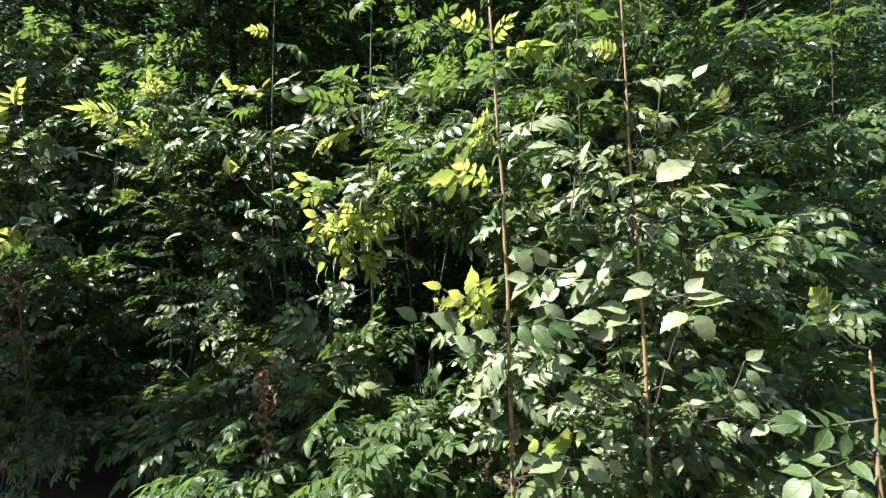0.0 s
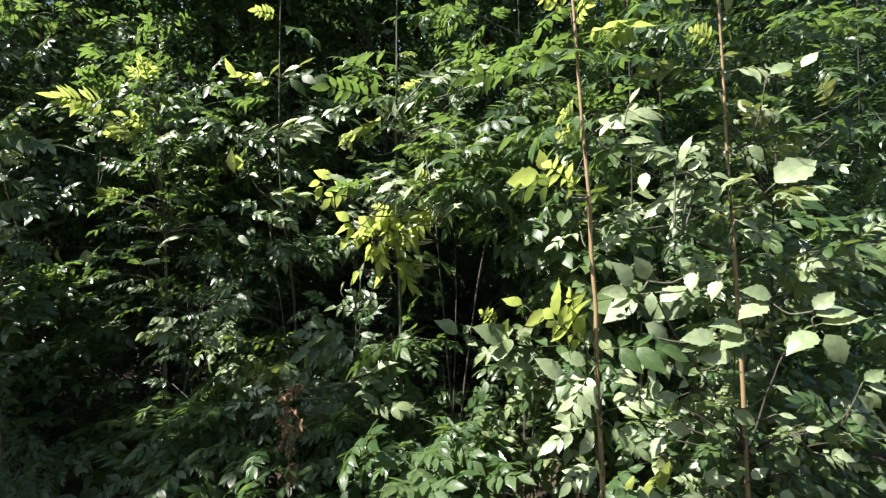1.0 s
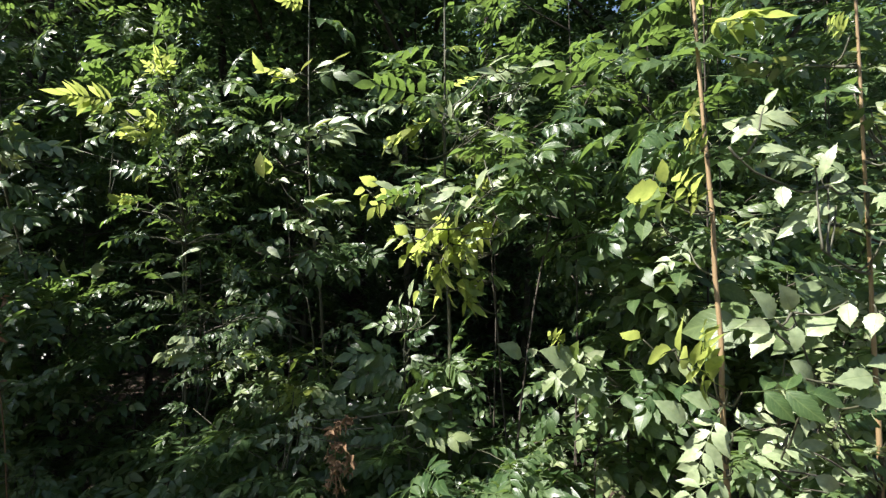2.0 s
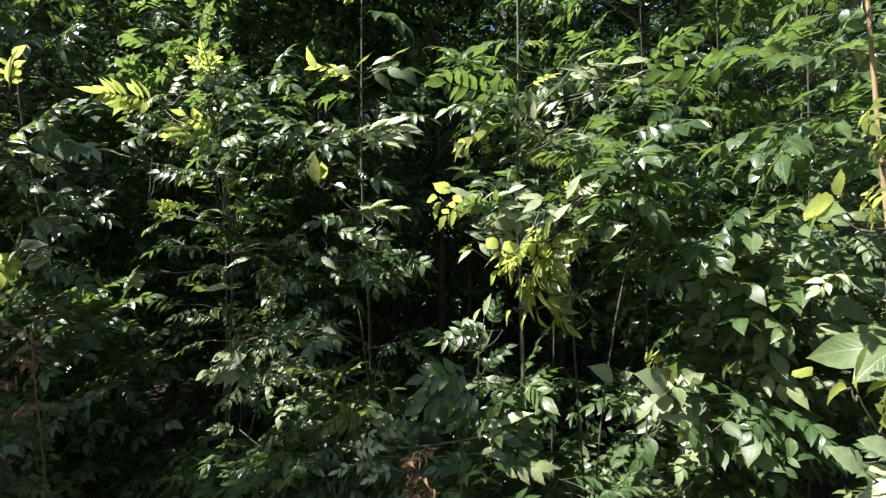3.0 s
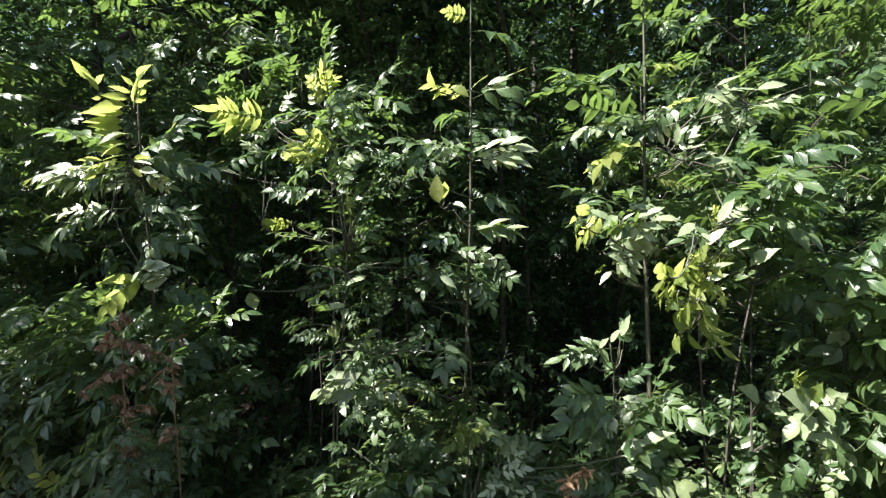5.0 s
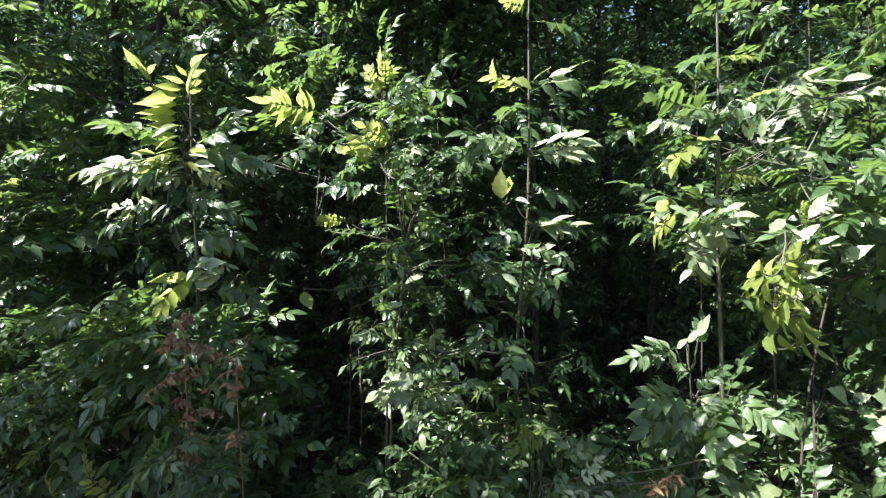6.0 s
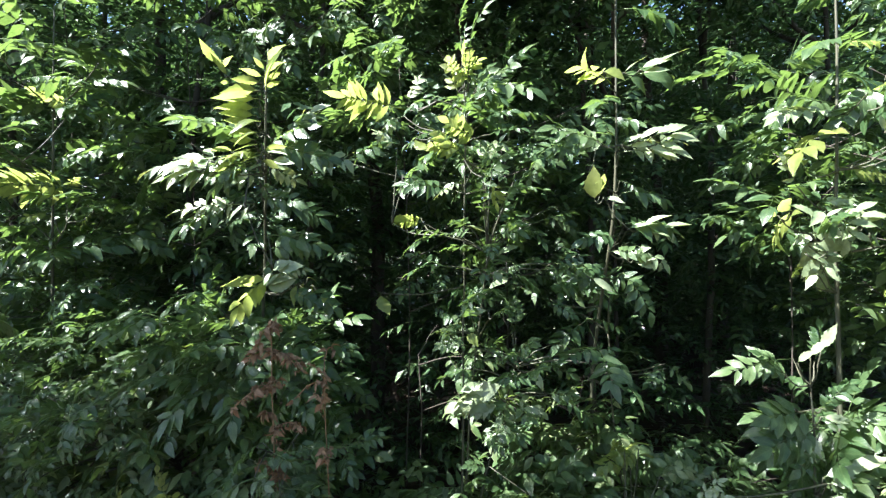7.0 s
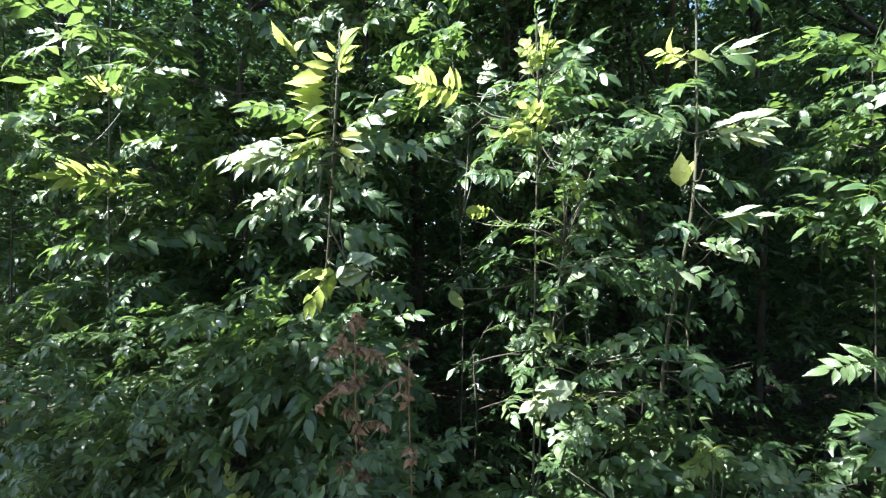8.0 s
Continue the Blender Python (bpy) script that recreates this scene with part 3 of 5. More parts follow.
def shade_tree(foot, centre, size, clumps, low, leaves, seed):
    """Unseen broad tree beside the path, its crown added to dapple the wood edge."""
    rng = random.Random(seed)
    tree = new("unseen_shade_tree")
    tree.location = foot
    c0 = Vector(centre) - Vector(foot)
    heads = []
    while len(heads) < clumps:
        q = Vector((rng.uniform(-1, 1), rng.uniform(-1, 1), rng.uniform(-1, 1)))
        if q.length > 1:
            continue
        # flatter, tighter clumps here let sun past to the yellow-green sapling top
        thin = 0.6 < q.x * size[0] < 2.0
        heads.append((c0 + Vector((q.x * size[0], q.y * size[1] * (0.5 if thin else 1.0) - (0.08 if thin else 0.0), q.z * size[2])), 0.22 if thin else rng.uniform(0.3, 0.6)))
    for k in range(4):
        heads.append((Vector(low) - Vector(foot) + Vector((rng.uniform(-0.2, 0.3), rng.uniform(-0.1, 0.1), rng.uniform(-0.12, 0.25))), 0.28))
    for k in range(9):
        heads.append((c0 + Vector((rng.uniform(-2.7, -0.9), rng.uniform(-0.15, 0.15), rng.uniform(0.7, 1.7))), 0.4))
    trunk = smooth_line([(0, 0, -0.05), (0.05, 0, 2.0), c0 * 0.75, c0], 5, rng, 0.02)
    part("trunk", tube_mesh("trunk", trunk, [0.16 - 0.008 * i for i in range(len(trunk))], BARK, 10), tree)
    for h, r in heads[::2]:
        root = Vector((0, 0, 2.2)).lerp(c0, 0.55)
        bough = smooth_line([root, root.lerp(h, 0.5) + Vector((0, 0, -0.1)), h], 3, rng, 0.01)
        part("limb", tube_mesh("limb", bough, [0.04 - 0.004 * i for i in range(len(bough))], BARK, 6), tree)

    centres = []
    for _ in range(leaves):
        h, r = rng.choice(heads)
        centres.append(h + Vector((rng.gauss(0, 1), rng.gauss(0, 1), rng.gauss(0, 0.8))) * r * 0.42)
    part("crown", fleck_mesh("crown", centres, 0.26, 0.10, WOODS, seed), tree)
    return tagged(tree, "unseen broadleaf tree beside the path, its dense green crown added for shade", "tree")


shade_tree((-6.5, 1.35, 0), (-6.1, 1.85, 5.2), (2.3, 0.16, 0.55), 28, (-3.65, 1.8, 4.85), 1250, 77)


def in_box(x0, x1, y0, y1, z0, z1):
    def place(rng):
        while True:
            p = Vector((rng.uniform(x0, x1), rng.uniform(y0, y1), rng.uniform(z0, z1)))
            if not in_hollow(p, 0.06):
                return any_pose(p, rng, rng.uniform(0.7, 1.1))
    return place


def box_points(count, seed, x0, x1, y0, y1, z0, z1):
    rng = random.Random(seed)
    found = []
    while len(found) < count:
        p = Vector((rng.uniform(x0, x1), rng.uniform(y0, y1), rng.uniform(z0, z1)))
        if not in_hollow(p):
            found.append(p)
    return found


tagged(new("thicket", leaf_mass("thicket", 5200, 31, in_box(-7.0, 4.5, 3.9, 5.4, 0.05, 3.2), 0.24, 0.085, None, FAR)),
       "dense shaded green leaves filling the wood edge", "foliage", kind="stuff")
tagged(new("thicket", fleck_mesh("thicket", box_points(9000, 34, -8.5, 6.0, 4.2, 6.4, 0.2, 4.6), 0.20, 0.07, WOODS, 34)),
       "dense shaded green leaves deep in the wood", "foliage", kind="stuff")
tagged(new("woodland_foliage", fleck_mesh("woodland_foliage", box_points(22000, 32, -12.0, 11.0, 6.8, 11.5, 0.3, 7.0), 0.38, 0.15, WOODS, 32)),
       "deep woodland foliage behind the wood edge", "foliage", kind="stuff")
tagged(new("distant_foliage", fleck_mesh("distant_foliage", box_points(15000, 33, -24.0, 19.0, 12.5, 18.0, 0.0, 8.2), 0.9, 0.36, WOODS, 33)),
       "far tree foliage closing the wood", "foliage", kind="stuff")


# ---- saplings of the wood edge ----
ASH_LABEL = "young ash sapling with green pinnate leaves"
ash_a = sapling("ash_sapling", "ash sapling with a tan stem and sunlit leaves", [(0.27, 1.74, -0.02), (0.25, 1.75, 0.8), (0.224, 1.76, 1.6), (0.17, 1.77, 2.4), (0.12, 1.78, 3.1)], 0.0098, A + SUNLIT_LEAVES, 1, twigs=2, size=0.7, z_from=1.1, twig_from=0.7, skip=0.35)
ash_b = sapling("ash_sapling", "ash sapling with a straight tan stem", [(0.74, 1.80, -0.02), (0.70, 1.80, 1.2), (0.64, 1.77, 1.9), (0.56, 1.74, 3.2)], 0.0088, A + SUNLIT_LEAVES[:4], 2, twigs=4, size=0.7, skip=0.2, z_from=0.9, bias=0.0)
elder_c = bush("elder_shrub", "elder shrub with broad pale sunlit leaflets", (0.78, 1.9, 0), [((0.75, 1.98, 0.95), (0.45, 0.2, 0.45), 22), ((1.0, 2.05, 1.35), (0.4, 0.2, 0.4), 15), ((0.72, 1.76, 0.98), (0.42, 0.1, 0.36), 20), ((0.85, 1.8, 1.75), (0.5, 0.12, 0.4), 12)], E + SUNLIT_LEAVES[:2], 3, 0.5, mat=BARK)
elder_e = sapling("elder_shrub", "elder shrub on a tan woody stem", [(1.17, 1.43, -0.02), (1.15, 1.42, 0.7), (1.14, 1.42, 1.0), (1.12, 1.42, 1.32)], 0.011, E, 4, twigs=1, size=0.65, z_from=0.5, twig_from=0.3, twig_len=0.3)
ash_c = sapling("ash_sapling", "ash sapling with pale sunlit leaflets", [(-0.36, 2.74, -0.02), (-0.37, 2.74, 1.3), (-0.39, 2.72, 2.1), (-0.38, 2.71, 3.1)], 0.012, A, 5, twigs=1, z_from=1.4, skip=0.75, mat=SHADED_BARK)
ash_k = bush("ash_sapling", "ash shoot with yellow-green drooping leaves", (-0.1, 2.7, 0), [((-0.2, 2.55, 1.75), (0.3, 0.2, 0.25), 2), ((0.12, 2.5, 2.1), (0.35, 0.2, 0.4), 6)], A, 6, 0.85, category="tree", mat=BARK)
ash_d = sapling("ash_sapling", "small shaded ash sapling with grey-green leaves", [(-0.52, 2.66, -0.02), (-0.54, 2.65, 0.6), (-0.57, 2.63, 1.15), (-0.56, 2.65, 1.33)], 0.008, A, 7, twigs=1, z_from=0.8, size=0.65, mat=SHADED_BARK)
elder_m = bush("elder_shrub", "elder shrub with large pale sunlit leaflets", (0.35, 2.6, 0), [((0.3, 2.5, 1.0), (0.35, 0.2, 0.3), 14), ((0.45, 2.5, 1.6), (0.35, 0.25, 0.4), 16)], E, 8, 0.85, mat=BARK)
ash_f = sapling("ash_sapling", "slender ash sapling with a straight bare stem", [(-1.02, 3.5, -0.02), (-1.04, 3.42, 1.2), (-1.055, 3.14, 1.95), (-1.055, 3.10, 2.5), (-1.05, 3.10, 3.4)], 0.011, A, 9, twigs=0, z_from=1.6, skip=0.82, step=0.2, mat=SHADED_BARK)
ash_e = bush("ash_sapling", "ash shoot with small feathery leaves", (-1.75, 3.2, 0), [((-1.72, 3.04, 2.4), (0.16, 0.14, 0.32), 16), ((-1.64, 2.95, 1.8), (0.25, 0.18, 0.45), 26), ((-1.5, 3.05, 1.3), (0.3, 0.2, 0.3), 16)], SMALL_LEAVES, 10, 1.0, category="tree", mat=SHADED_BARK)
ash_g = sapling("ash_sapling", "ash sapling with a yellow-green leafy top", [(-2.72, 3.6, -0.02), (-2.68, 3.5, 1.3), (-2.58, 3.2, 1.95), (-2.53, 3.02, 2.35), (-2.51, 2.98, 2.6)], 0.010, A, 11, twigs=0, z_from=1.8, size=0.7, skip=0.85, mat=SHADED_BARK)
ash_l = bush("ash_seedling", "low ash seedling with sunlit upright leaves", (-2.72, 3.15, 0), [((-2.75, 3.08, 0.75), (0.3, 0.12, 0.15), 5)], A, 13, 0.7, mat=SHADED_BARK)
ash_u = bush("ash_seedling", "low ash seedling with flecks of sun on its leaves", (-0.98, 3.08, 0), [((-0.95, 2.98, 0.6), (0.3, 0.14, 0.15), 5)], A, 14, 0.7, mat=SHADED_BARK)
ash_h = sapling("ash_sapling", "ash sapling with yellow-tinged upper leaves", [(-3.75, 3.65, -0.02), (-3.72, 3.6, 1.5), (-3.65, 3.5, 3.0)], 0.012, A, 12, twigs=10, z_from=0.9, mat=SHADED_BARK)
for i, (x, y, h, b) in enumerate(((0.27, 3.0, 3.0, 1.3), (-3.25, 3.95, 3.7, 1.5), (1.05, 3.0, 3.5, 0.5), (1.65, 3.0, 3.6, 0.5), (1.95, 3.3, 3.8, 0.5), (2.5, 3.3, 3.8, 0.5),
                                  (0.62, 2.45, 3.4, 0.8), (0.75, 3.15, 3.4, 0.8), (-4.4, 3.8, 3.8, 1.2), (-5.0, 3.8, 3.4, 0.9), (-2.0, 3.95, 2.9, 1.5),
                                  (-1.4, 3.95, 2.7, 1.4), (-2.85, 4.1, 3.6, 1.7), (-0.1, 3.3, 2.7, 1.2), (-4.0, 4.1, 3.7, 1.7), (1.3, 3.5, 3.7, 0.8))):
    sapling("ash_sapling", ASH_LABEL, [(x, y, -0.02), (x + 0.05, y + 0.03, h * 0.5), (x - 0.01, y - 0.03, h)], 0.006, A, 60 + i, mat=BARK, bias=0.0, size=0.9, twigs=13, z_from=b, twig_from=b / h, twig_len=0.42, group="ash saplings", sprays=ASH_TWIGS)
# low growth under the saplings
for i, (x, y, z, kind) in enumerate(((-0.35, 2.5, 0.62, A), (-0.75, 2.6, 0.5, A), (0.0, 2.4, 0.5, A), (0.3, 2.1, 0.55, A), (-1.2, 3.2, 0.6, A), (-1.7, 3.3, 0.6, A), (-2.2, 3.5, 0.7, E),
                                     (-2.6, 3.5, 0.55, A), (-3.1, 3.45, 0.7, E), (-3.6, 3.5, 0.7, A), (-4.2, 3.7, 0.8, E), (-1.0, 3.5, 1.1, E), (-1.9, 3.75, 1.2, E), (-2.9, 3.6, 1.2, E), (-3.6, 3.7, 1.3, A),
                                     (0.9, 2.2, 0.6, E), (1.5, 2.5, 0.7, A), (1.15, 2.85, 1.3, E), (1.8, 2.9, 1.5, A), (-2.65, 3.55, 1.15, A), (-3.3, 3.5, 1.3, A), (-4.0, 3.6, 1.4, A), (-0.4, 3.25, 0.6, A), (0.1, 3.15, 0.65, E), (-0.85, 3.05, 0.4, A), (-0.15, 2.9, 1.0, A), (0.3, 2.85, 1.0, A))):
    bush("elder_shrub" if kind is E else "ash_seedling", "low elder shrub with dark green leaves" if kind is E else "low ash seedling with green pinnate leaves", (x, y + 0.1, 0),
         [((x, y, z), (0.42, 0.32, 0.36), 17)], kind, 200 + i, 0.85, group="undergrowth", mat=BARK, sprays=ELDER_TWIGS if kind is E else SMALL_TWIGS if x < -2.9 else ASH_TWIGS)
# small-leaved growth in front of the slender stems
bush("small_leaved_shrub", "small-leaved green shrub round a dead seed stalk", (-2.45, 3.0, 0), [((-2.45, 2.88, 1.0), (0.34, 0.14, 0.26), 13), ((-2.3, 2.9, 0.65), (0.4, 0.2, 0.25), 11)], SMALL_LEAVES, 241, 0.95, mat=SHADED_BARK, sprays=SMALL_TWIGS)
bush("small_leaved_shrub", "dark small-leaved shrub with glossy leaves", (-3.35, 3.4, 0), [((-3.35, 3.2, 1.0), (0.45, 0.2, 0.35), 18), ((-3.7, 3.3, 0.7), (0.5, 0.2, 0.35), 14)], SMALL_LEAVES, 242, 1.0, mat=SHADED_BARK, sprays=SMALL_TWIGS)
bush("ash_shoot", "ash shoot with sunlit side sprays", (-0.98, 3.12, 0), [((-1.08, 3.1, 1.45), (0.36, 0.10, 0.26), 12)], A, 243, 0.75, mat=SHADED_BARK, sprays=ASH_TWIGS)
bush("ash_shoot", "ash shoot with dark green leaves", (-2.72, 3.4, 0), [((-2.7, 3.2, 1.45), (0.3, 0.12, 0.22), 12)], A, 244, 0.75, mat=SHADED_BARK, sprays=ASH_TWIGS)

# ---- leaves that stand out ----
set_leaves(ash_c, [
    (-0.392, 2.720, 2.341, -0.777, 2.640, 2.409, A, BACK),
    (-0.385, 2.720, 2.317, -0.730, 2.620, 2.305, P, TOP),
    (-0.383, 2.710, 2.565, -0.635, 2.590, 2.553, A, EDGE),
    (-0.383, 2.710, 2.565, -0.288, 2.590, 2.553, Y, EDGE),
    (-0.399, 2.710, 2.237, -0.679, 2.610, 2.214, Y, EDGE),
    (-0.395, 2.710, 2.237, -0.310, 2.590, 2.168, A, EDGE),
    (-0.286, 2.600, 2.170, -0.259, 2.570, 2.309, P, TOP),
    (-0.219, 2.600, 2.207, -0.060, 2.550, 2.076, P, TOP),
    (-0.151, 2.580, 2.279, -0.015, 2.530, 2.312, P, TOP),
    (-0.259, 2.560, 2.343, -0.095, 2.510, 2.489, P, TOP),
    (-0.082, 2.520, 2.336, 0.105, 2.470, 2.389, P, TOP),
    (0.124, 2.500, 2.421, 0.260, 2.450, 2.486, P, TOP),
])
set_leaves(ash_c, [
    (-0.383, 2.600, 2.352, -0.254, 2.550, 2.405, Y, EDGE),
    (-0.505, 2.680, 1.938, -0.341, 2.620, 1.807, P, TOP),
    (-0.492, 2.660, 1.960, -0.306, 2.600, 1.933, P, TOP),
    (-0.516, 2.660, 1.971, -0.422, 2.600, 2.009, P, TOP),
    (-0.506, 2.700, 1.940, -0.501, 2.650, 1.667, P, TOP),
    (-0.542, 2.700, 1.963, -0.756, 2.650, 1.836, Y, BACK),
    (-0.565, 2.700, 2.043, -0.660, 2.650, 2.147, P, TOP),
    (-0.517, 2.700, 2.090, -0.550, 2.750, 2.220, Y, BACK),
    (-0.395, 2.700, 2.114, -0.209, 2.650, 2.062, Y, TOP),
    (-0.579, 2.680, 1.723, -0.646, 2.640, 1.747, Y, BACK),
    (-0.348, 2.500, 2.136, -0.367, 2.480, 2.176, N, TOP),
    (-0.323, 2.500, 2.132, -0.254, 2.480, 2.168, N, TOP),
])
set_leaves(ash_c, [
    (-0.285, 2.500, 2.117, -0.220, 2.480, 2.134, N, TOP),
    (-0.259, 2.500, 2.094, -0.178, 2.480, 2.121, N, TOP),
    (-0.427, 2.500, 2.189, -0.470, 2.480, 2.235, N, TOP),
    (-0.406, 2.500, 2.216, -0.441, 2.480, 2.264, N, TOP),
    (-0.385, 2.500, 2.236, -0.391, 2.480, 2.275, N, TOP),
    (-0.374, 2.500, 2.217, -0.341, 2.480, 2.263, N, TOP),
    (-0.385, 2.500, 2.194, -0.348, 2.480, 2.195, N, TOP),
    (-0.427, 2.600, 1.916, -0.318, 2.580, 1.945, N, TOP),
    (-0.405, 2.600, 1.896, -0.334, 2.580, 1.929, N, TOP),
    (-0.602, 2.600, 1.861, -0.558, 2.580, 1.868, N, TOP),
    (-0.607, 2.600, 1.821, -0.550, 2.580, 1.812, N, TOP),
    (-0.621, 2.600, 1.794, -0.537, 2.580, 1.772, N, TOP),
])
set_leaves(ash_c, [
    (-0.427, 2.600, 1.886, -0.510, 2.580, 1.848, N, TOP),
    (-0.383, 2.600, 1.865, -0.358, 2.580, 1.819, N, TOP),
    (-0.547, 2.600, 1.916, -0.505, 2.580, 1.955, N, TOP),
    (-0.720, 2.600, 1.925, -0.780, 2.570, 1.910, B, BACK),
    (-0.707, 2.600, 1.912, -0.757, 2.570, 1.840, B, BACK),
    (-0.666, 2.600, 1.938, -0.753, 2.570, 1.980, B, BACK),
    (-0.593, 2.580, 1.911, -0.695, 2.550, 1.966, N, TOP),
    (-0.565, 2.580, 1.937, -0.656, 2.550, 1.892, N, TOP),
    (-0.511, 2.580, 1.924, -0.438, 2.550, 1.941, N, TOP),
    (-0.495, 2.580, 1.898, -0.398, 2.550, 1.884, N, TOP),
    (-0.482, 2.580, 1.872, -0.426, 2.550, 1.830, N, TOP),
    (-0.566, 2.580, 1.847, -0.520, 2.550, 1.852, N, TOP),
])
set_leaves(ash_c, [
    (-0.567, 2.580, 1.793, -0.521, 2.550, 1.778, N, TOP),
    (-0.576, 2.580, 1.754, -0.524, 2.550, 1.701, N, TOP),
    (-0.595, 2.580, 1.726, -0.658, 2.550, 1.686, N, TOP),
    (-0.467, 2.580, 1.937, -0.397, 2.550, 1.967, N, TOP),
    (-0.379, 2.500, 2.188, -0.385, 2.470, 2.261, N, TOP),
    (-0.352, 2.500, 2.201, -0.313, 2.470, 2.271, N, TOP),
    (-0.339, 2.500, 2.176, -0.287, 2.470, 2.197, N, TOP),
    (-0.310, 2.500, 2.137, -0.232, 2.470, 2.161, N, TOP),
    (-0.270, 2.500, 2.125, -0.179, 2.470, 2.133, N, TOP),
    (-0.213, 2.500, 2.125, -0.123, 2.470, 2.092, N, TOP),
    (-0.225, 2.500, 2.411, -0.145, 2.470, 2.459, N, TOP),
    (-0.155, 2.500, 2.400, -0.064, 2.470, 2.407, N, TOP),
])
set_leaves(ash_c, [
    (-0.070, 2.500, 2.402, 0.048, 2.470, 2.423, N, TOP),
    (-0.101, 2.500, 2.348, -0.036, 2.470, 2.341, N, TOP),
    (-0.183, 2.500, 2.374, -0.294, 2.470, 2.390, N, TOP),
])
set_leaves(ash_k, [
    (-0.247, 2.450, 1.891, -0.181, 2.410, 1.993, A, TOP),
    (-0.251, 2.420, 1.799, -0.079, 2.370, 1.807, A, TOP),
    (-0.251, 2.420, 1.829, -0.435, 2.370, 1.886, A, TOP),
    (-0.314, 2.420, 1.929, -0.322, 2.370, 1.828, Y, BACK),
    (-0.352, 2.400, 1.769, -0.573, 2.350, 1.696, Y, BACK),
    (-0.378, 2.380, 1.750, -0.485, 2.350, 1.506, Y, BACK),
    (-0.368, 2.380, 1.750, -0.475, 2.330, 1.808, Y, BACK),
    (-0.368, 2.380, 1.712, -0.331, 2.300, 1.622, Y, TOP),
    (-0.354, 2.400, 1.652, -0.336, 2.360, 1.415, Y, BACK),
    (-0.390, 2.380, 1.615, -0.511, 2.340, 1.584, Y, BACK),
    (-0.190, 2.420, 1.507, -0.216, 2.380, 1.378, A, BACK),
    (-0.221, 2.470, 1.894, -0.298, 2.430, 1.968, Y, BACK),
])
set_leaves(ash_k, [
    (-0.433, 2.450, 1.715, -0.557, 2.410, 1.671, Y, BACK),
    (-0.166, 2.470, 1.840, -0.481, 2.430, 1.593, Y, BACK),
    (-0.242, 2.440, 1.595, -0.367, 2.400, 1.435, Y, BACK),
    (-0.165, 2.470, 1.759, -0.322, 2.430, 1.754, Y, BACK),
    (-0.226, 2.500, 2.120, -0.073, 2.460, 2.125, A, TOP),
    (-0.158, 2.500, 2.135, -0.101, 2.460, 2.275, A, TOP),
    (-0.408, 2.600, 1.913, -0.700, 2.520, 1.900, A, BACK),
    (-0.127, 2.450, 1.829, -0.053, 2.410, 1.798, P, TOP),
    (-0.255, 2.440, 1.900, -0.179, 2.400, 1.987, P, TOP),
    (-0.546, 2.300, 1.724, -0.606, 2.270, 1.763, B, BACK),
    (-0.535, 2.300, 1.713, -0.618, 2.270, 1.683, B, BACK),
    (-0.474, 2.300, 1.747, -0.445, 2.270, 1.741, B, BACK),
])
set_leaves(ash_k, [
    (-0.474, 2.300, 1.734, -0.458, 2.270, 1.681, B, BACK),
    (-0.523, 2.300, 1.702, -0.573, 2.270, 1.649, B, BACK),
    (-0.500, 2.300, 1.669, -0.528, 2.270, 1.612, B, BACK),
    (-0.463, 2.300, 1.645, -0.498, 2.270, 1.560, B, BACK),
    (-0.428, 2.300, 1.644, -0.420, 2.270, 1.587, B, BACK),
    (-0.416, 2.300, 1.600, -0.407, 2.270, 1.526, B, BACK),
    (-0.506, 2.300, 1.534, -0.548, 2.270, 1.481, B, BACK),
    (-0.547, 2.300, 1.658, -0.596, 2.270, 1.615, B, BACK),
    (-0.374, 2.400, 1.899, -0.452, 2.370, 1.845, N, TOP),
    (-0.362, 2.400, 1.864, -0.329, 2.370, 1.822, N, TOP),
    (-0.297, 2.400, 1.791, -0.239, 2.370, 1.777, N, TOP),
    (-0.220, 2.400, 1.802, -0.163, 2.370, 1.817, N, TOP),
])
set_leaves(ash_k, [
    (-0.154, 2.400, 1.790, -0.097, 2.370, 1.790, N, TOP),
    (-0.245, 2.400, 1.888, -0.187, 2.370, 1.911, N, TOP),
    (-0.282, 2.400, 1.937, -0.249, 2.370, 1.974, N, TOP),
])
set_leaves(ash_d, [
    (-0.568, 2.630, 1.240, -0.847, 2.550, 1.263, A, SHADE),
    (-0.569, 2.630, 1.186, -0.843, 2.510, 1.169, A, SHADE),
    (-0.560, 2.630, 1.196, -0.474, 2.550, 1.250, A, SHADE),
    (-0.559, 2.630, 1.240, -0.481, 2.580, 1.359, A, SHADE),
    (-0.565, 2.630, 1.153, -0.689, 2.530, 1.078, A, SHADE),
    (-0.500, 2.700, 1.401, -0.490, 2.660, 1.543, A, SHADE),
    (-0.416, 2.900, 1.372, -0.767, 2.840, 1.332, A, SHADE),
    (-0.495, 2.850, 1.322, -0.613, 2.790, 1.433, A, SHADE),
    (-0.561, 2.600, 0.947, -0.405, 2.520, 1.110, E, TOP),
    (-0.549, 2.580, 0.934, -0.398, 2.500, 1.004, E, TOP),
    (-0.572, 2.580, 0.935, -0.765, 2.500, 0.962, A, TOP),
    (-0.522, 2.550, 0.904, -0.332, 2.470, 0.969, E, TOP),
])
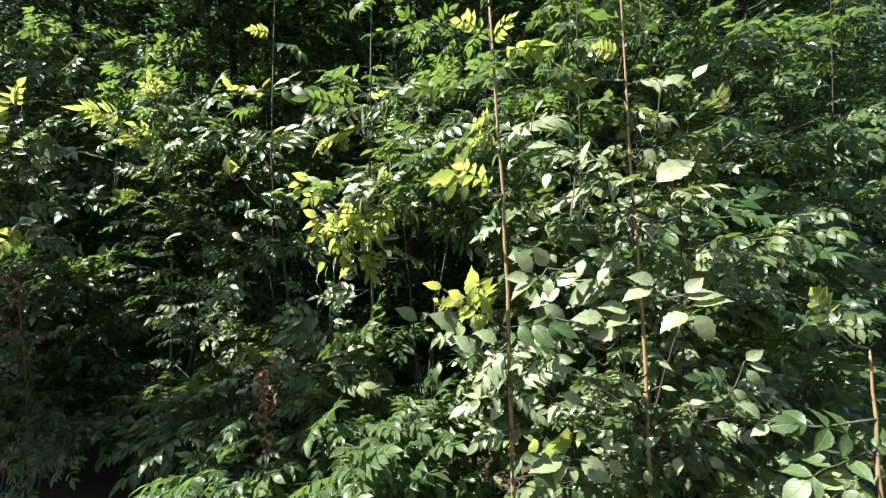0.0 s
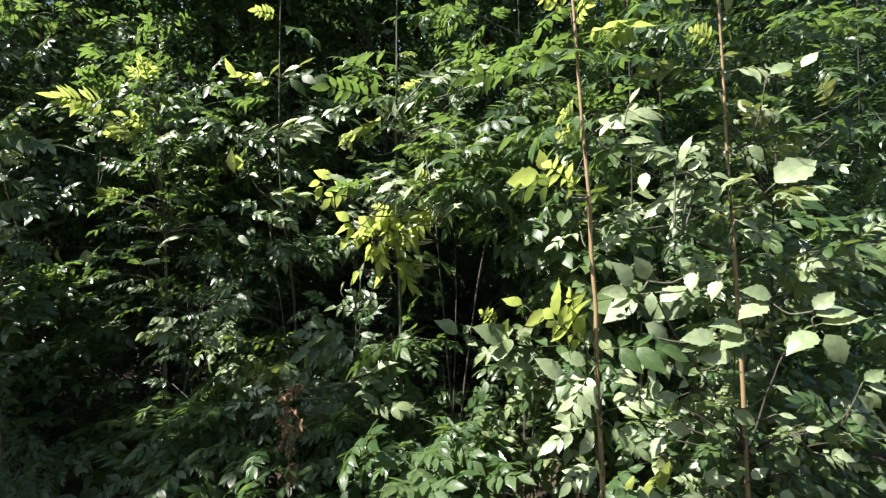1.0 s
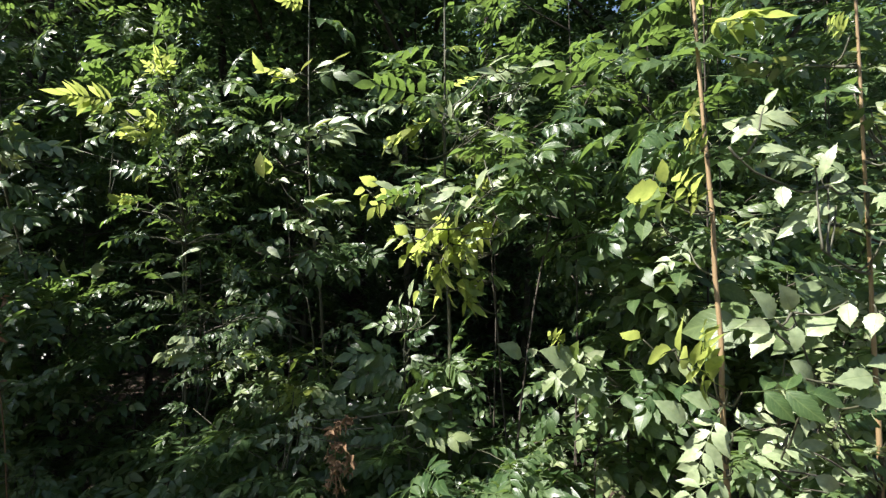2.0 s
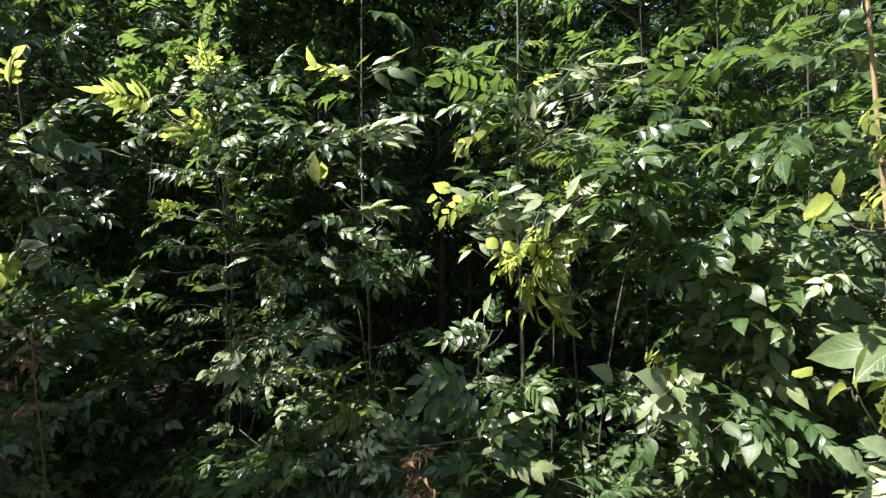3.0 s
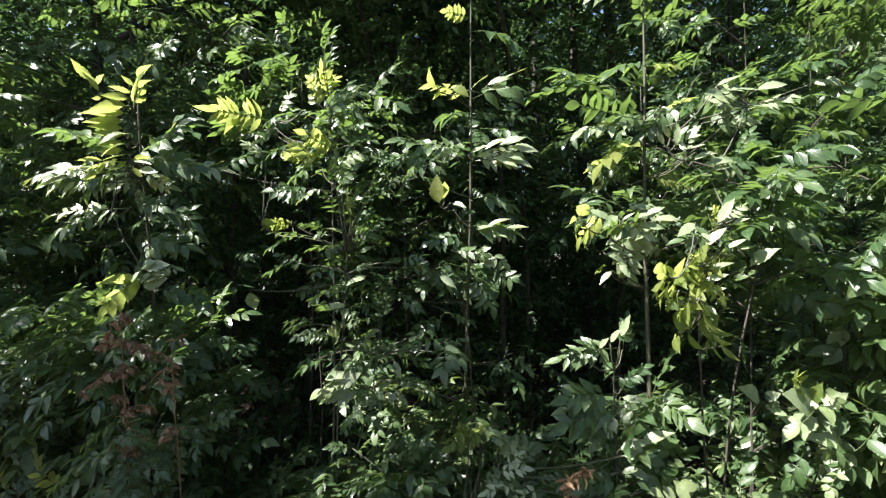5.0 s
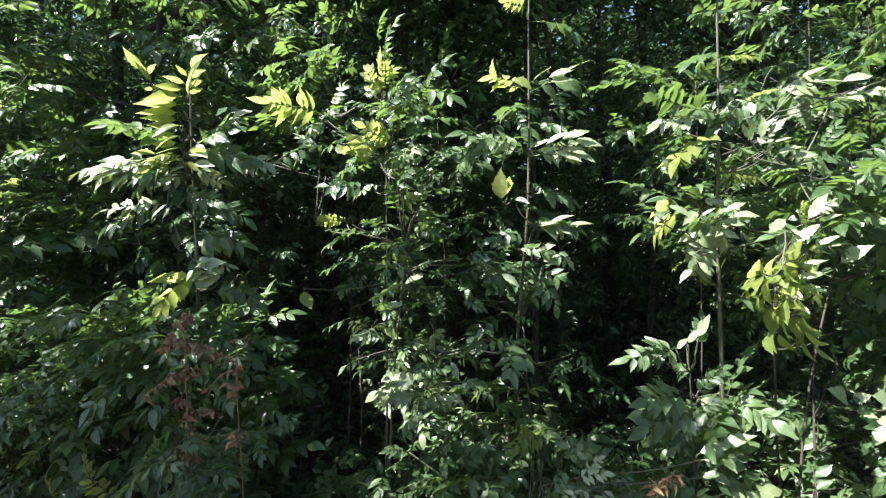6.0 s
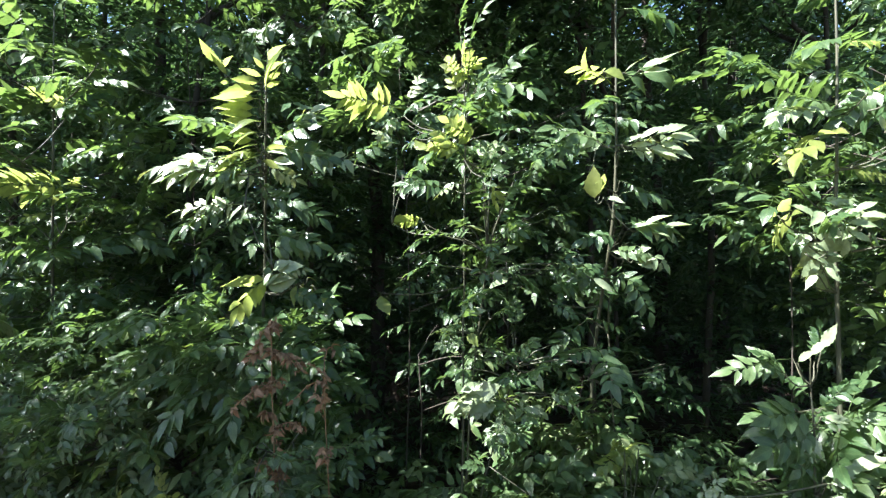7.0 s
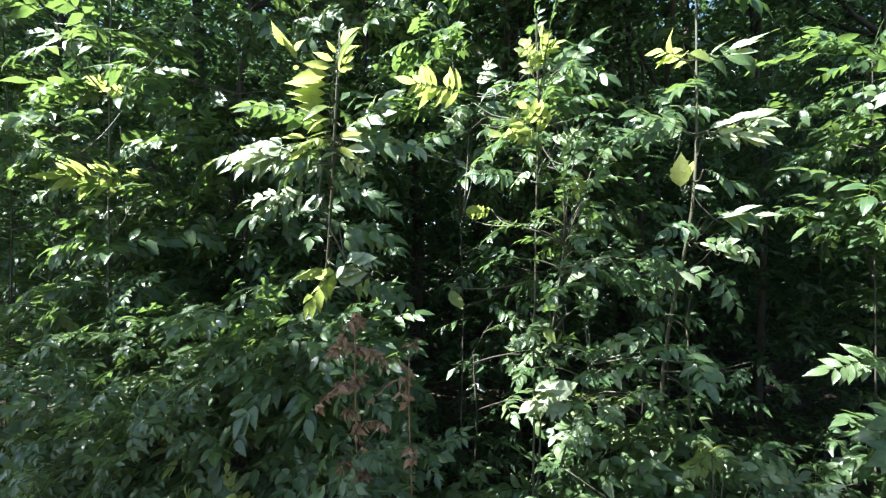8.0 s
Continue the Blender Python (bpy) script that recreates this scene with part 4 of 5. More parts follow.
set_leaves(elder_m, [
    (-0.101, 2.450, 1.296, -0.028, 2.400, 1.218, E, TOP),
    (0.138, 2.420, 1.256, -0.068, 2.370, 1.161, E, TOP),
    (0.093, 2.420, 1.298, 0.190, 2.370, 1.239, E, TOP),
    (0.079, 2.450, 1.290, -0.047, 2.400, 1.368, Y, BACK),
    (0.070, 2.400, 1.124, 0.212, 2.350, 1.058, E, TOP),
    (0.025, 2.400, 1.086, -0.090, 2.350, 0.997, E, TOP),
    (0.157, 2.400, 1.020, 0.058, 2.350, 0.950, E, TOP),
    (0.329, 2.420, 1.148, 0.080, 2.370, 0.999, E, TOP),
    (0.399, 2.450, 1.198, 0.104, 2.400, 1.220, E, TOP),
    (0.474, 2.350, 1.032, 0.383, 2.300, 0.925, E, TOP),
    (0.380, 2.350, 1.807, 0.135, 2.300, 1.692, E, TOP),
    (0.401, 2.350, 1.768, 0.435, 2.300, 1.804, E, TOP),
])
set_leaves(ash_f, [
    (-1.060, 3.080, 2.255, -0.785, 2.980, 2.312, P, TOP),
    (-1.064, 3.060, 2.232, -0.800, 2.940, 2.213, P, TOP),
    (-1.062, 3.100, 2.531, -1.276, 3.020, 2.629, Y, EDGE),
    (-1.054, 3.100, 2.539, -0.796, 3.060, 2.668, E, SHADE),
    (-1.070, 3.100, 2.254, -1.291, 3.130, 2.379, A, SHADE),
    (-1.056, 3.020, 1.924, -0.843, 2.920, 1.906, P, TOP),
    (-1.072, 2.950, 1.844, -0.916, 2.870, 1.744, P, TOP),
    (-1.054, 3.050, 2.058, -0.857, 2.970, 2.063, A, SHADE),
    (-1.054, 3.100, 2.934, -1.217, 3.050, 2.942, Y, BACK),
    (-1.092, 3.050, 1.689, -1.274, 2.970, 1.719, A, SHADE),
    (-1.075, 3.000, 1.717, -0.954, 2.920, 1.519, A, SHADE),
])
set_leaves(ash_f, [
    (-1.093, 3.000, 1.871, -1.304, 2.920, 1.869, A, SHADE),
    (-1.116, 2.980, 1.907, -0.863, 2.920, 1.967, A, TOP),
    (-1.170, 2.930, 1.807, -1.012, 2.870, 1.805, A, TOP),
    (-1.078, 3.020, 2.102, -1.014, 2.960, 2.070, A, SHADE),
    (-1.126, 3.020, 1.989, -1.082, 2.960, 2.004, A, TOP),
    (-0.865, 3.050, 1.303, -0.994, 3.000, 1.228, A, TOP),
    (-0.879, 3.030, 1.330, -0.777, 2.980, 1.229, A, SHADE),
])
set_leaves(ash_e, [
    (-1.552, 3.120, 1.160, -1.755, 3.060, 1.178, P, TOP),
    (-1.526, 3.100, 1.191, -1.372, 3.040, 1.112, P, TOP),
    (-1.672, 3.000, 2.249, -1.852, 2.970, 2.351, Y, BACK),
    (-1.747, 3.000, 2.198, -1.900, 2.970, 2.252, Y, BACK),
    (-1.633, 2.950, 2.092, -1.620, 2.920, 1.966, Y, TOP),
    (-1.896, 3.170, 1.932, -2.028, 3.120, 1.950, Y, BACK),
    (-1.782, 3.100, 2.072, -2.023, 3.040, 2.101, A, SHADE),
    (-1.970, 3.150, 2.423, -2.314, 3.100, 2.491, Y, BACK),
    (-1.983, 3.150, 2.396, -2.111, 3.100, 2.328, P, TOP),
    (-1.970, 3.150, 2.436, -1.919, 3.130, 2.604, P, TOP),
    (-2.235, 3.180, 2.198, -2.043, 3.130, 2.323, A, SHADE),
    (-1.596, 2.900, 1.724, -1.542, 2.850, 1.765, A, TOP),
])
set_leaves(ash_e, [
    (-1.685, 2.950, 2.022, -1.614, 2.900, 2.223, A, TOP),
    (-1.744, 2.970, 2.175, -1.883, 2.920, 2.320, Y, TOP),
    (-1.729, 3.020, 2.364, -1.647, 2.990, 2.619, A, TOP),
    (-1.751, 3.020, 2.430, -1.824, 2.990, 2.615, Y, TOP),
    (-1.717, 3.020, 2.498, -1.758, 2.990, 2.660, Y, BACK),
    (-1.621, 3.100, 1.212, -1.809, 3.040, 1.200, E, TOP),
    (-1.604, 3.080, 1.240, -1.460, 3.030, 1.318, A, TOP),
    (-1.961, 3.120, 2.346, -2.126, 3.070, 2.374, A, TOP),
    (-1.911, 3.150, 1.954, -2.044, 3.120, 1.940, Y, BACK),
])
set_leaves(ash_g, [
    (-2.527, 2.970, 2.224, -2.871, 2.920, 2.361, A, EDGE),
    (-2.516, 2.970, 2.158, -2.892, 2.890, 2.112, A, TOP),
    (-2.529, 2.950, 2.166, -2.744, 2.870, 2.070, A, TOP),
    (-2.484, 3.000, 2.272, -2.269, 2.950, 2.396, A, TOP),
    (-2.507, 3.000, 2.223, -2.225, 2.920, 2.176, A, TOP),
    (-2.504, 2.970, 2.181, -2.661, 2.870, 2.205, Y, TOP),
    (-2.575, 3.100, 2.054, -2.942, 3.000, 1.933, A, TOP),
    (-2.563, 3.100, 2.041, -2.275, 3.000, 1.971, A, TOP),
    (-2.551, 3.100, 1.877, -2.298, 3.000, 1.849, A, SHADE),
    (-2.481, 3.050, 1.727, -2.363, 3.000, 1.757, P, TOP),
    (-2.484, 3.030, 1.723, -2.692, 2.970, 1.603, Y, BACK),
    (-2.411, 3.050, 1.677, -2.225, 2.990, 1.594, A, TOP),
])
set_leaves(ash_g, [
    (-2.554, 3.100, 1.814, -2.325, 3.000, 1.875, A, SHADE),
    (-2.548, 3.000, 1.747, -2.406, 2.950, 1.758, E, TOP),
    (-2.432, 3.000, 1.661, -2.302, 2.950, 1.601, A, TOP),
    (-2.535, 2.930, 2.138, -2.723, 2.850, 2.100, A, TOP),
    (-2.528, 2.950, 2.184, -2.319, 2.900, 2.358, A, TOP),
    (-2.535, 2.930, 2.200, -2.642, 2.830, 2.155, Y, TOP),
    (-2.537, 3.000, 2.025, -2.340, 2.900, 1.991, A, SHADE),
    (-2.589, 3.050, 2.009, -2.893, 2.950, 1.924, A, TOP),
    (-2.481, 2.950, 1.739, -2.374, 2.930, 1.763, S, TOP),
])
set_leaves(ash_g, [
    (-2.487, 2.950, 1.728, -2.523, 2.930, 1.689, S, TOP),
    (-2.487, 2.950, 1.732, -2.421, 2.930, 1.783, S, TOP),
    (-2.752, 2.900, 2.122, -2.907, 2.880, 2.095, N, TOP),
    (-2.721, 2.900, 2.116, -2.848, 2.880, 2.077, N, TOP),
    (-2.574, 2.900, 1.984, -2.628, 2.880, 1.926, N, TOP),
    (-2.554, 2.900, 1.980, -2.587, 2.880, 1.918, N, TOP),
    (-2.701, 2.900, 2.148, -2.832, 2.880, 2.163, N, TOP),
    (-2.504, 2.950, 2.532, -2.445, 2.920, 2.611, F, BACK),
    (-2.512, 2.950, 2.505, -2.548, 2.920, 2.546, F, BACK),
    (-2.519, 2.950, 2.478, -2.600, 2.920, 2.496, F, BACK),
    (-2.525, 2.950, 2.454, -2.632, 2.920, 2.464, F, BACK),
    (-2.531, 2.950, 2.425, -2.673, 2.920, 2.419, F, BACK),
])
set_leaves(ash_g, [
    (-2.536, 2.950, 2.393, -2.698, 2.920, 2.384, F, BACK),
    (-2.540, 2.950, 2.360, -2.690, 2.920, 2.345, F, BACK),
    (-2.544, 2.950, 2.329, -2.677, 2.920, 2.328, F, BACK),
    (-2.546, 2.950, 2.300, -2.661, 2.920, 2.298, F, BACK),
    (-2.548, 2.950, 2.268, -2.652, 2.920, 2.263, F, BACK),
    (-2.551, 2.950, 2.237, -2.640, 2.920, 2.224, F, BACK),
    (-2.501, 2.950, 2.494, -2.439, 2.920, 2.545, F, BACK),
])
set_leaves(ash_g, [
    (-2.508, 2.950, 2.461, -2.443, 2.920, 2.496, F, BACK),
    (-2.516, 2.950, 2.434, -2.443, 2.920, 2.452, F, BACK),
    (-2.658, 2.970, 2.486, -2.694, 2.940, 2.540, F, BACK),
    (-2.669, 2.970, 2.508, -2.719, 2.940, 2.561, F, BACK),
    (-2.686, 2.970, 2.530, -2.757, 2.940, 2.603, F, BACK),
    (-2.648, 2.970, 2.464, -2.682, 2.940, 2.448, F, BACK),
    (-2.673, 2.970, 2.512, -2.640, 2.940, 2.564, F, BACK),
    (-2.607, 2.920, 2.142, -2.685, 2.890, 2.110, F, BACK),
    (-2.617, 2.920, 2.186, -2.701, 2.890, 2.195, F, BACK),
    (-2.561, 2.920, 2.121, -2.640, 2.890, 2.089, F, BACK),
    (-2.513, 2.920, 2.187, -2.409, 2.890, 2.200, F, BACK),
    (-2.523, 2.920, 2.154, -2.430, 2.890, 2.117, F, BACK),
])
set_leaves(ash_h, [
    (-3.535, 3.450, 2.478, -3.665, 3.400, 2.569, Y, BACK),
    (-3.495, 3.470, 2.112, -3.908, 3.420, 2.153, Y, BACK),
    (-3.559, 3.450, 2.108, -3.469, 3.400, 2.178, Y, BACK),
    (-3.800, 3.440, 2.080, -3.957, 3.390, 2.010, A, SHADE),
    (-3.603, 3.440, 1.978, -3.742, 3.390, 1.998, Y, TOP),
    (-3.428, 3.440, 2.004, -3.487, 3.390, 1.936, Y, TOP),
    (-3.850, 3.440, 2.259, -4.029, 3.390, 2.246, A, SHADE),
])
set_leaves(ash_a, [
    (0.195, 1.760, 2.042, 0.072, 1.710, 1.984, Y, BACK),
    (0.180, 1.770, 2.237, 0.384, 1.720, 2.272, Y, BACK),
    (0.167, 1.770, 2.304, 0.033, 1.720, 2.346, Y, BACK),
    (0.173, 1.770, 2.266, 0.256, 1.800, 2.397, Y, BACK),
    (0.204, 1.750, 1.926, 0.388, 1.700, 2.079, P, TOP),
    (0.204, 1.750, 1.908, 0.081, 1.700, 1.941, Y, BACK),
    (0.211, 1.750, 1.767, 0.036, 1.700, 1.859, Y, BACK),
    (0.143, 1.800, 1.793, -0.047, 1.750, 1.803, E, BACK),
    (0.238, 1.900, 1.666, 0.108, 1.850, 1.612, P, TOP),
    (0.224, 1.780, 1.686, 0.387, 1.730, 1.747, P, TOP),
    (0.228, 1.780, 1.600, 0.323, 1.730, 1.654, P, TOP),
    (0.218, 1.660, 1.334, 0.374, 1.560, 1.381, E, TOP),
])
set_leaves(ash_a, [
    (0.210, 1.700, 1.328, 0.022, 1.650, 1.455, Y, BACK),
    (0.174, 1.700, 1.363, 0.110, 1.680, 1.516, Y, BACK),
    (0.235, 1.750, 1.275, 0.094, 1.670, 1.147, P, TOP),
    (0.242, 1.730, 1.124, 0.352, 1.650, 1.044, P, TOP),
    (0.238, 1.730, 1.106, 0.059, 1.650, 1.126, P, TOP),
    (0.242, 1.730, 1.142, 0.413, 1.650, 1.233, P, TOP),
    (0.242, 1.730, 1.215, 0.332, 1.680, 1.314, P, TOP),
    (0.242, 1.730, 0.998, 0.103, 1.650, 0.990, P, TOP),
    (0.243, 1.730, 0.926, 0.370, 1.650, 0.856, E, TOP),
    (0.083, 1.740, 1.807, -0.043, 1.720, 1.807, B, BACK),
    (0.086, 1.740, 1.824, 0.059, 1.720, 1.889, B, BACK),
    (0.160, 1.740, 1.772, 0.145, 1.720, 1.828, B, BACK),
])
set_leaves(ash_a, [
    (0.120, 1.740, 1.403, 0.103, 1.720, 1.528, B, BACK),
    (0.104, 1.740, 1.419, 0.007, 1.720, 1.405, B, BACK),
    (0.021, 1.740, 1.446, -0.049, 1.720, 1.473, B, BACK),
    (0.134, 1.740, 1.398, 0.194, 1.720, 1.461, B, BACK),
    (0.203, 1.740, 1.274, 0.130, 1.720, 1.312, S, TOP),
    (0.221, 1.740, 1.222, 0.182, 1.720, 1.159, S, TOP),
    (0.134, 1.740, 1.240, 0.057, 1.720, 1.291, S, TOP),
    (0.221, 1.740, 1.076, 0.173, 1.720, 1.024, S, TOP),
])
set_leaves(ash_b, [
    (0.627, 1.750, 1.844, 0.334, 1.700, 1.915, P, TOP),
    (0.632, 1.750, 1.816, 0.373, 1.670, 1.788, P, TOP),
    (0.638, 1.750, 1.900, 0.725, 1.690, 1.851, P, TOP),
    (0.686, 1.820, 1.479, 0.289, 2.020, 1.479, E, TOP),
    (0.675, 1.800, 1.508, 0.517, 1.770, 1.602, P, TOP),
    (0.637, 1.750, 1.713, 0.511, 1.690, 1.724, P, TOP),
    (0.641, 1.750, 1.658, 0.742, 1.690, 1.654, P, TOP),
    (0.625, 1.780, 2.136, 0.836, 1.730, 2.174, P, TOP),
    (0.625, 1.780, 2.079, 0.434, 1.700, 2.079, A, EDGE),
    (0.634, 1.780, 2.041, 0.767, 1.700, 2.035, P, TOP),
    (0.616, 1.780, 2.233, 0.487, 1.730, 2.248, Y, BACK),
    (0.645, 1.600, 1.767, 0.750, 1.580, 1.855, S, TOP),
])
set_leaves(ash_b, [
    (0.651, 1.700, 1.898, 0.695, 1.680, 1.860, S, TOP),
    (0.443, 1.700, 1.861, 0.364, 1.680, 1.900, S, TOP),
    (0.474, 1.700, 1.824, 0.507, 1.680, 1.849, S, TOP),
    (0.538, 1.700, 1.819, 0.601, 1.680, 1.798, S, TOP),
    (0.357, 1.700, 1.826, 0.333, 1.680, 1.765, S, TOP),
    (0.714, 1.700, 2.099, 0.784, 1.680, 2.142, S, TOP),
    (0.811, 1.700, 2.121, 0.854, 1.680, 2.165, S, TOP),
    (0.615, 1.700, 1.688, 0.682, 1.680, 1.662, S, TOP),
    (0.772, 1.700, 1.689, 0.794, 1.680, 1.662, S, TOP),
    (0.457, 1.700, 1.841, 0.463, 1.680, 1.925, N, TOP),
    (0.220, 1.700, 1.915, 0.269, 1.680, 1.965, N, TOP),
    (0.263, 1.700, 1.895, 0.371, 1.680, 1.929, N, TOP),
])
set_leaves(ash_b, [
    (0.309, 1.700, 2.010, 0.334, 1.680, 2.055, N, TOP),
    (0.495, 1.700, 1.773, 0.410, 1.680, 1.744, N, TOP),
])
set_leaves(elder_c, [
    (0.464, 1.650, 1.320, 0.592, 1.600, 1.362, E, TOP),
    (0.568, 1.650, 1.338, 0.433, 1.600, 1.377, A, TOP),
    (0.893, 1.780, 1.118, 0.975, 1.730, 1.132, E, TOP),
    (0.530, 1.750, 1.214, 0.621, 1.700, 1.278, A, TOP),
    (0.599, 1.850, 0.767, 0.451, 1.800, 0.844, E, TOP),
    (0.619, 1.850, 0.825, 0.677, 1.800, 0.922, E, TOP),
    (0.451, 1.800, 0.807, 0.292, 1.750, 0.809, E, TOP),
    (0.998, 1.800, 1.094, 0.841, 1.750, 1.180, A, TOP),
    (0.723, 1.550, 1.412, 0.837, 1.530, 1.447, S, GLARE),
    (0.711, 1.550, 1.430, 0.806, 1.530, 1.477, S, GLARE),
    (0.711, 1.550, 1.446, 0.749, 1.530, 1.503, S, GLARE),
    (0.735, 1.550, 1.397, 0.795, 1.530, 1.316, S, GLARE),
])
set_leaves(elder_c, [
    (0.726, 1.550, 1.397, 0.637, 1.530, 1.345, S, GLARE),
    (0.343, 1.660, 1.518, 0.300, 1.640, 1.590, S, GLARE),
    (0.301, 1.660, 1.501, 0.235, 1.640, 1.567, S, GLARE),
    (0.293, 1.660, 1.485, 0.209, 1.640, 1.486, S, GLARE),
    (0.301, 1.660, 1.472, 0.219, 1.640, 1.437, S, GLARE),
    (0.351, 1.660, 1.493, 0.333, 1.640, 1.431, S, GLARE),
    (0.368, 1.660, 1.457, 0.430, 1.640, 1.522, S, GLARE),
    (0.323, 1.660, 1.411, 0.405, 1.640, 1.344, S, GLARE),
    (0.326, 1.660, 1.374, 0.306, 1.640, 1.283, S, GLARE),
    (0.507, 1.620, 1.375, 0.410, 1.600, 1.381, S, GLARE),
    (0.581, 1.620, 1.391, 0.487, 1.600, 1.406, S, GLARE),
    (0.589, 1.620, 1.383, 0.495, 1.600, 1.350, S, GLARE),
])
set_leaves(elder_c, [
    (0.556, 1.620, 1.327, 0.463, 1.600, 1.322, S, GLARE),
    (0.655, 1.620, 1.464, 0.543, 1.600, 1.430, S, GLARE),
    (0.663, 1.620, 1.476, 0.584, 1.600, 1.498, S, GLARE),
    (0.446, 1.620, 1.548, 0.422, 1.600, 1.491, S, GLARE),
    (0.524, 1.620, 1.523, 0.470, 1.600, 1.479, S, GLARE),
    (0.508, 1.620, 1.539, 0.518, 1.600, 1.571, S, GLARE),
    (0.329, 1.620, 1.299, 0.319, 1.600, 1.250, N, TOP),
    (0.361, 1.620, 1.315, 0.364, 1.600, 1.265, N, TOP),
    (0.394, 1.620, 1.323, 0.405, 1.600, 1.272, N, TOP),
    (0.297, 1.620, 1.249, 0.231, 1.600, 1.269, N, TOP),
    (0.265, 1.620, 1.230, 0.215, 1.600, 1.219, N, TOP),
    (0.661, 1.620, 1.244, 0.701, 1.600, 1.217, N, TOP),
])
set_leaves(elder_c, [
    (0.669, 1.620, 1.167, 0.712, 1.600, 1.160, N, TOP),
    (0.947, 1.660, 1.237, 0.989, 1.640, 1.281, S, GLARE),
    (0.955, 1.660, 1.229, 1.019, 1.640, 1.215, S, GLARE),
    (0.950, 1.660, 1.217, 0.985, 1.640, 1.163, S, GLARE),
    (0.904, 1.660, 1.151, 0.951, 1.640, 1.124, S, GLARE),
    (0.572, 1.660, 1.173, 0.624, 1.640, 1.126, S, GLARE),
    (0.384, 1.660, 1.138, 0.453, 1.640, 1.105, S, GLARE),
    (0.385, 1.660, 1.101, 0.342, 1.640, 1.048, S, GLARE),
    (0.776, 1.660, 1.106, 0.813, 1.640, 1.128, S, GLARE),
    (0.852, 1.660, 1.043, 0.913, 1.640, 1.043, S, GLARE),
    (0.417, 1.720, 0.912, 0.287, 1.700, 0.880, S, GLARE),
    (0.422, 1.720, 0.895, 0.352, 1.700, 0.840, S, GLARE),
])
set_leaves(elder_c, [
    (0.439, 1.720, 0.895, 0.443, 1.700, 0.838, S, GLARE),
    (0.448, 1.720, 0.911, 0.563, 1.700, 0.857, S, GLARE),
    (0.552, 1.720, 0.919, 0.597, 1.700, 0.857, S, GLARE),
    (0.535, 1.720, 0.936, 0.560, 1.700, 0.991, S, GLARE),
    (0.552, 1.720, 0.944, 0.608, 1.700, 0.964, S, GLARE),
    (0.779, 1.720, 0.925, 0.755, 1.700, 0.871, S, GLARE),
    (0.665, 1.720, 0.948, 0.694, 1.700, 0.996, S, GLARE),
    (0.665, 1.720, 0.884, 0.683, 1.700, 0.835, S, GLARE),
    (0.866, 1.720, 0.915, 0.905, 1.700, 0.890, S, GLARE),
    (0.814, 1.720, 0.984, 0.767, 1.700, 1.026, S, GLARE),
    (0.370, 1.720, 0.904, 0.364, 1.700, 0.999, B, BACK),
    (0.413, 1.720, 0.912, 0.411, 1.700, 1.024, B, BACK),
])
set_leaves(elder_c, [
    (0.319, 1.720, 0.913, 0.304, 1.700, 0.992, B, BACK),
])
set_leaves(elder_e, [
    (1.037, 1.420, 1.381, 0.930, 1.400, 1.490, Y, BACK),
    (1.037, 1.420, 1.377, 1.119, 1.370, 1.375, E, TOP),
    (1.102, 1.420, 1.086, 0.905, 1.390, 1.165, E, TOP),
    (1.105, 1.420, 1.057, 0.869, 1.370, 0.999, E, TOP),
    (1.111, 1.420, 1.000, 0.951, 1.370, 0.952, E, TOP),
    (1.105, 1.420, 1.072, 1.058, 1.450, 1.133, E, TOP),
    (1.101, 1.400, 0.995, 1.003, 1.350, 0.949, E, TOP),
    (1.119, 1.420, 1.058, 1.146, 1.370, 1.133, E, TOP),
    (0.863, 1.450, 1.127, 0.803, 1.430, 1.182, S, TOP),
    (0.885, 1.450, 1.113, 0.825, 1.430, 1.103, S, TOP),
    (0.770, 1.450, 1.229, 0.722, 1.430, 1.265, S, TOP),
])
set_leaves(ash_l, [
    (-2.936, 3.050, 0.748, -3.067, 3.000, 0.990, A, TOP),
    (-2.914, 3.050, 0.747, -2.740, 3.000, 0.903, A, TOP),
    (-2.722, 3.050, 0.784, -2.632, 3.020, 0.973, E, TOP),
    (-3.047, 3.050, 0.778, -3.120, 3.000, 0.877, Y, TOP),
    (-2.829, 3.020, 0.781, -2.907, 2.970, 0.925, Y, BACK),
    (-2.898, 3.020, 0.858, -2.951, 2.970, 0.988, Y, TOP),
    (-2.718, 3.050, 0.859, -2.647, 3.020, 1.020, E, TOP),
    (-2.611, 3.050, 0.899, -2.689, 3.020, 1.022, A, TOP),
])
set_leaves(ash_u, [
    (-1.081, 3.000, 0.922, -1.150, 2.970, 1.050, Y, BACK),
    (-1.015, 3.000, 0.983, -1.193, 2.950, 0.921, Y, TOP),
    (-0.786, 2.900, 0.898, -0.965, 2.850, 0.999, A, TOP),
    (-0.914, 2.900, 0.855, -0.791, 2.850, 0.979, A, TOP),
    (-1.076, 2.850, 0.837, -0.918, 2.770, 0.866, A, TOP),
    (-1.115, 2.900, 0.865, -1.285, 2.820, 0.828, A, SHADE),
    (-0.978, 2.850, 0.904, -1.064, 2.800, 0.813, E, TOP),
    (-0.865, 2.750, 0.872, -0.766, 2.700, 0.935, A, TOP),
    (-1.097, 2.950, 1.007, -1.227, 2.900, 0.968, Y, TOP),
    (-0.977, 2.900, 0.919, -0.862, 2.850, 0.979, E, TOP),
    (-0.970, 2.880, 0.886, -0.901, 2.830, 0.888, A, TOP),
    (-1.623, 3.100, 0.891, -1.752, 3.050, 0.928, A, TOP),
])
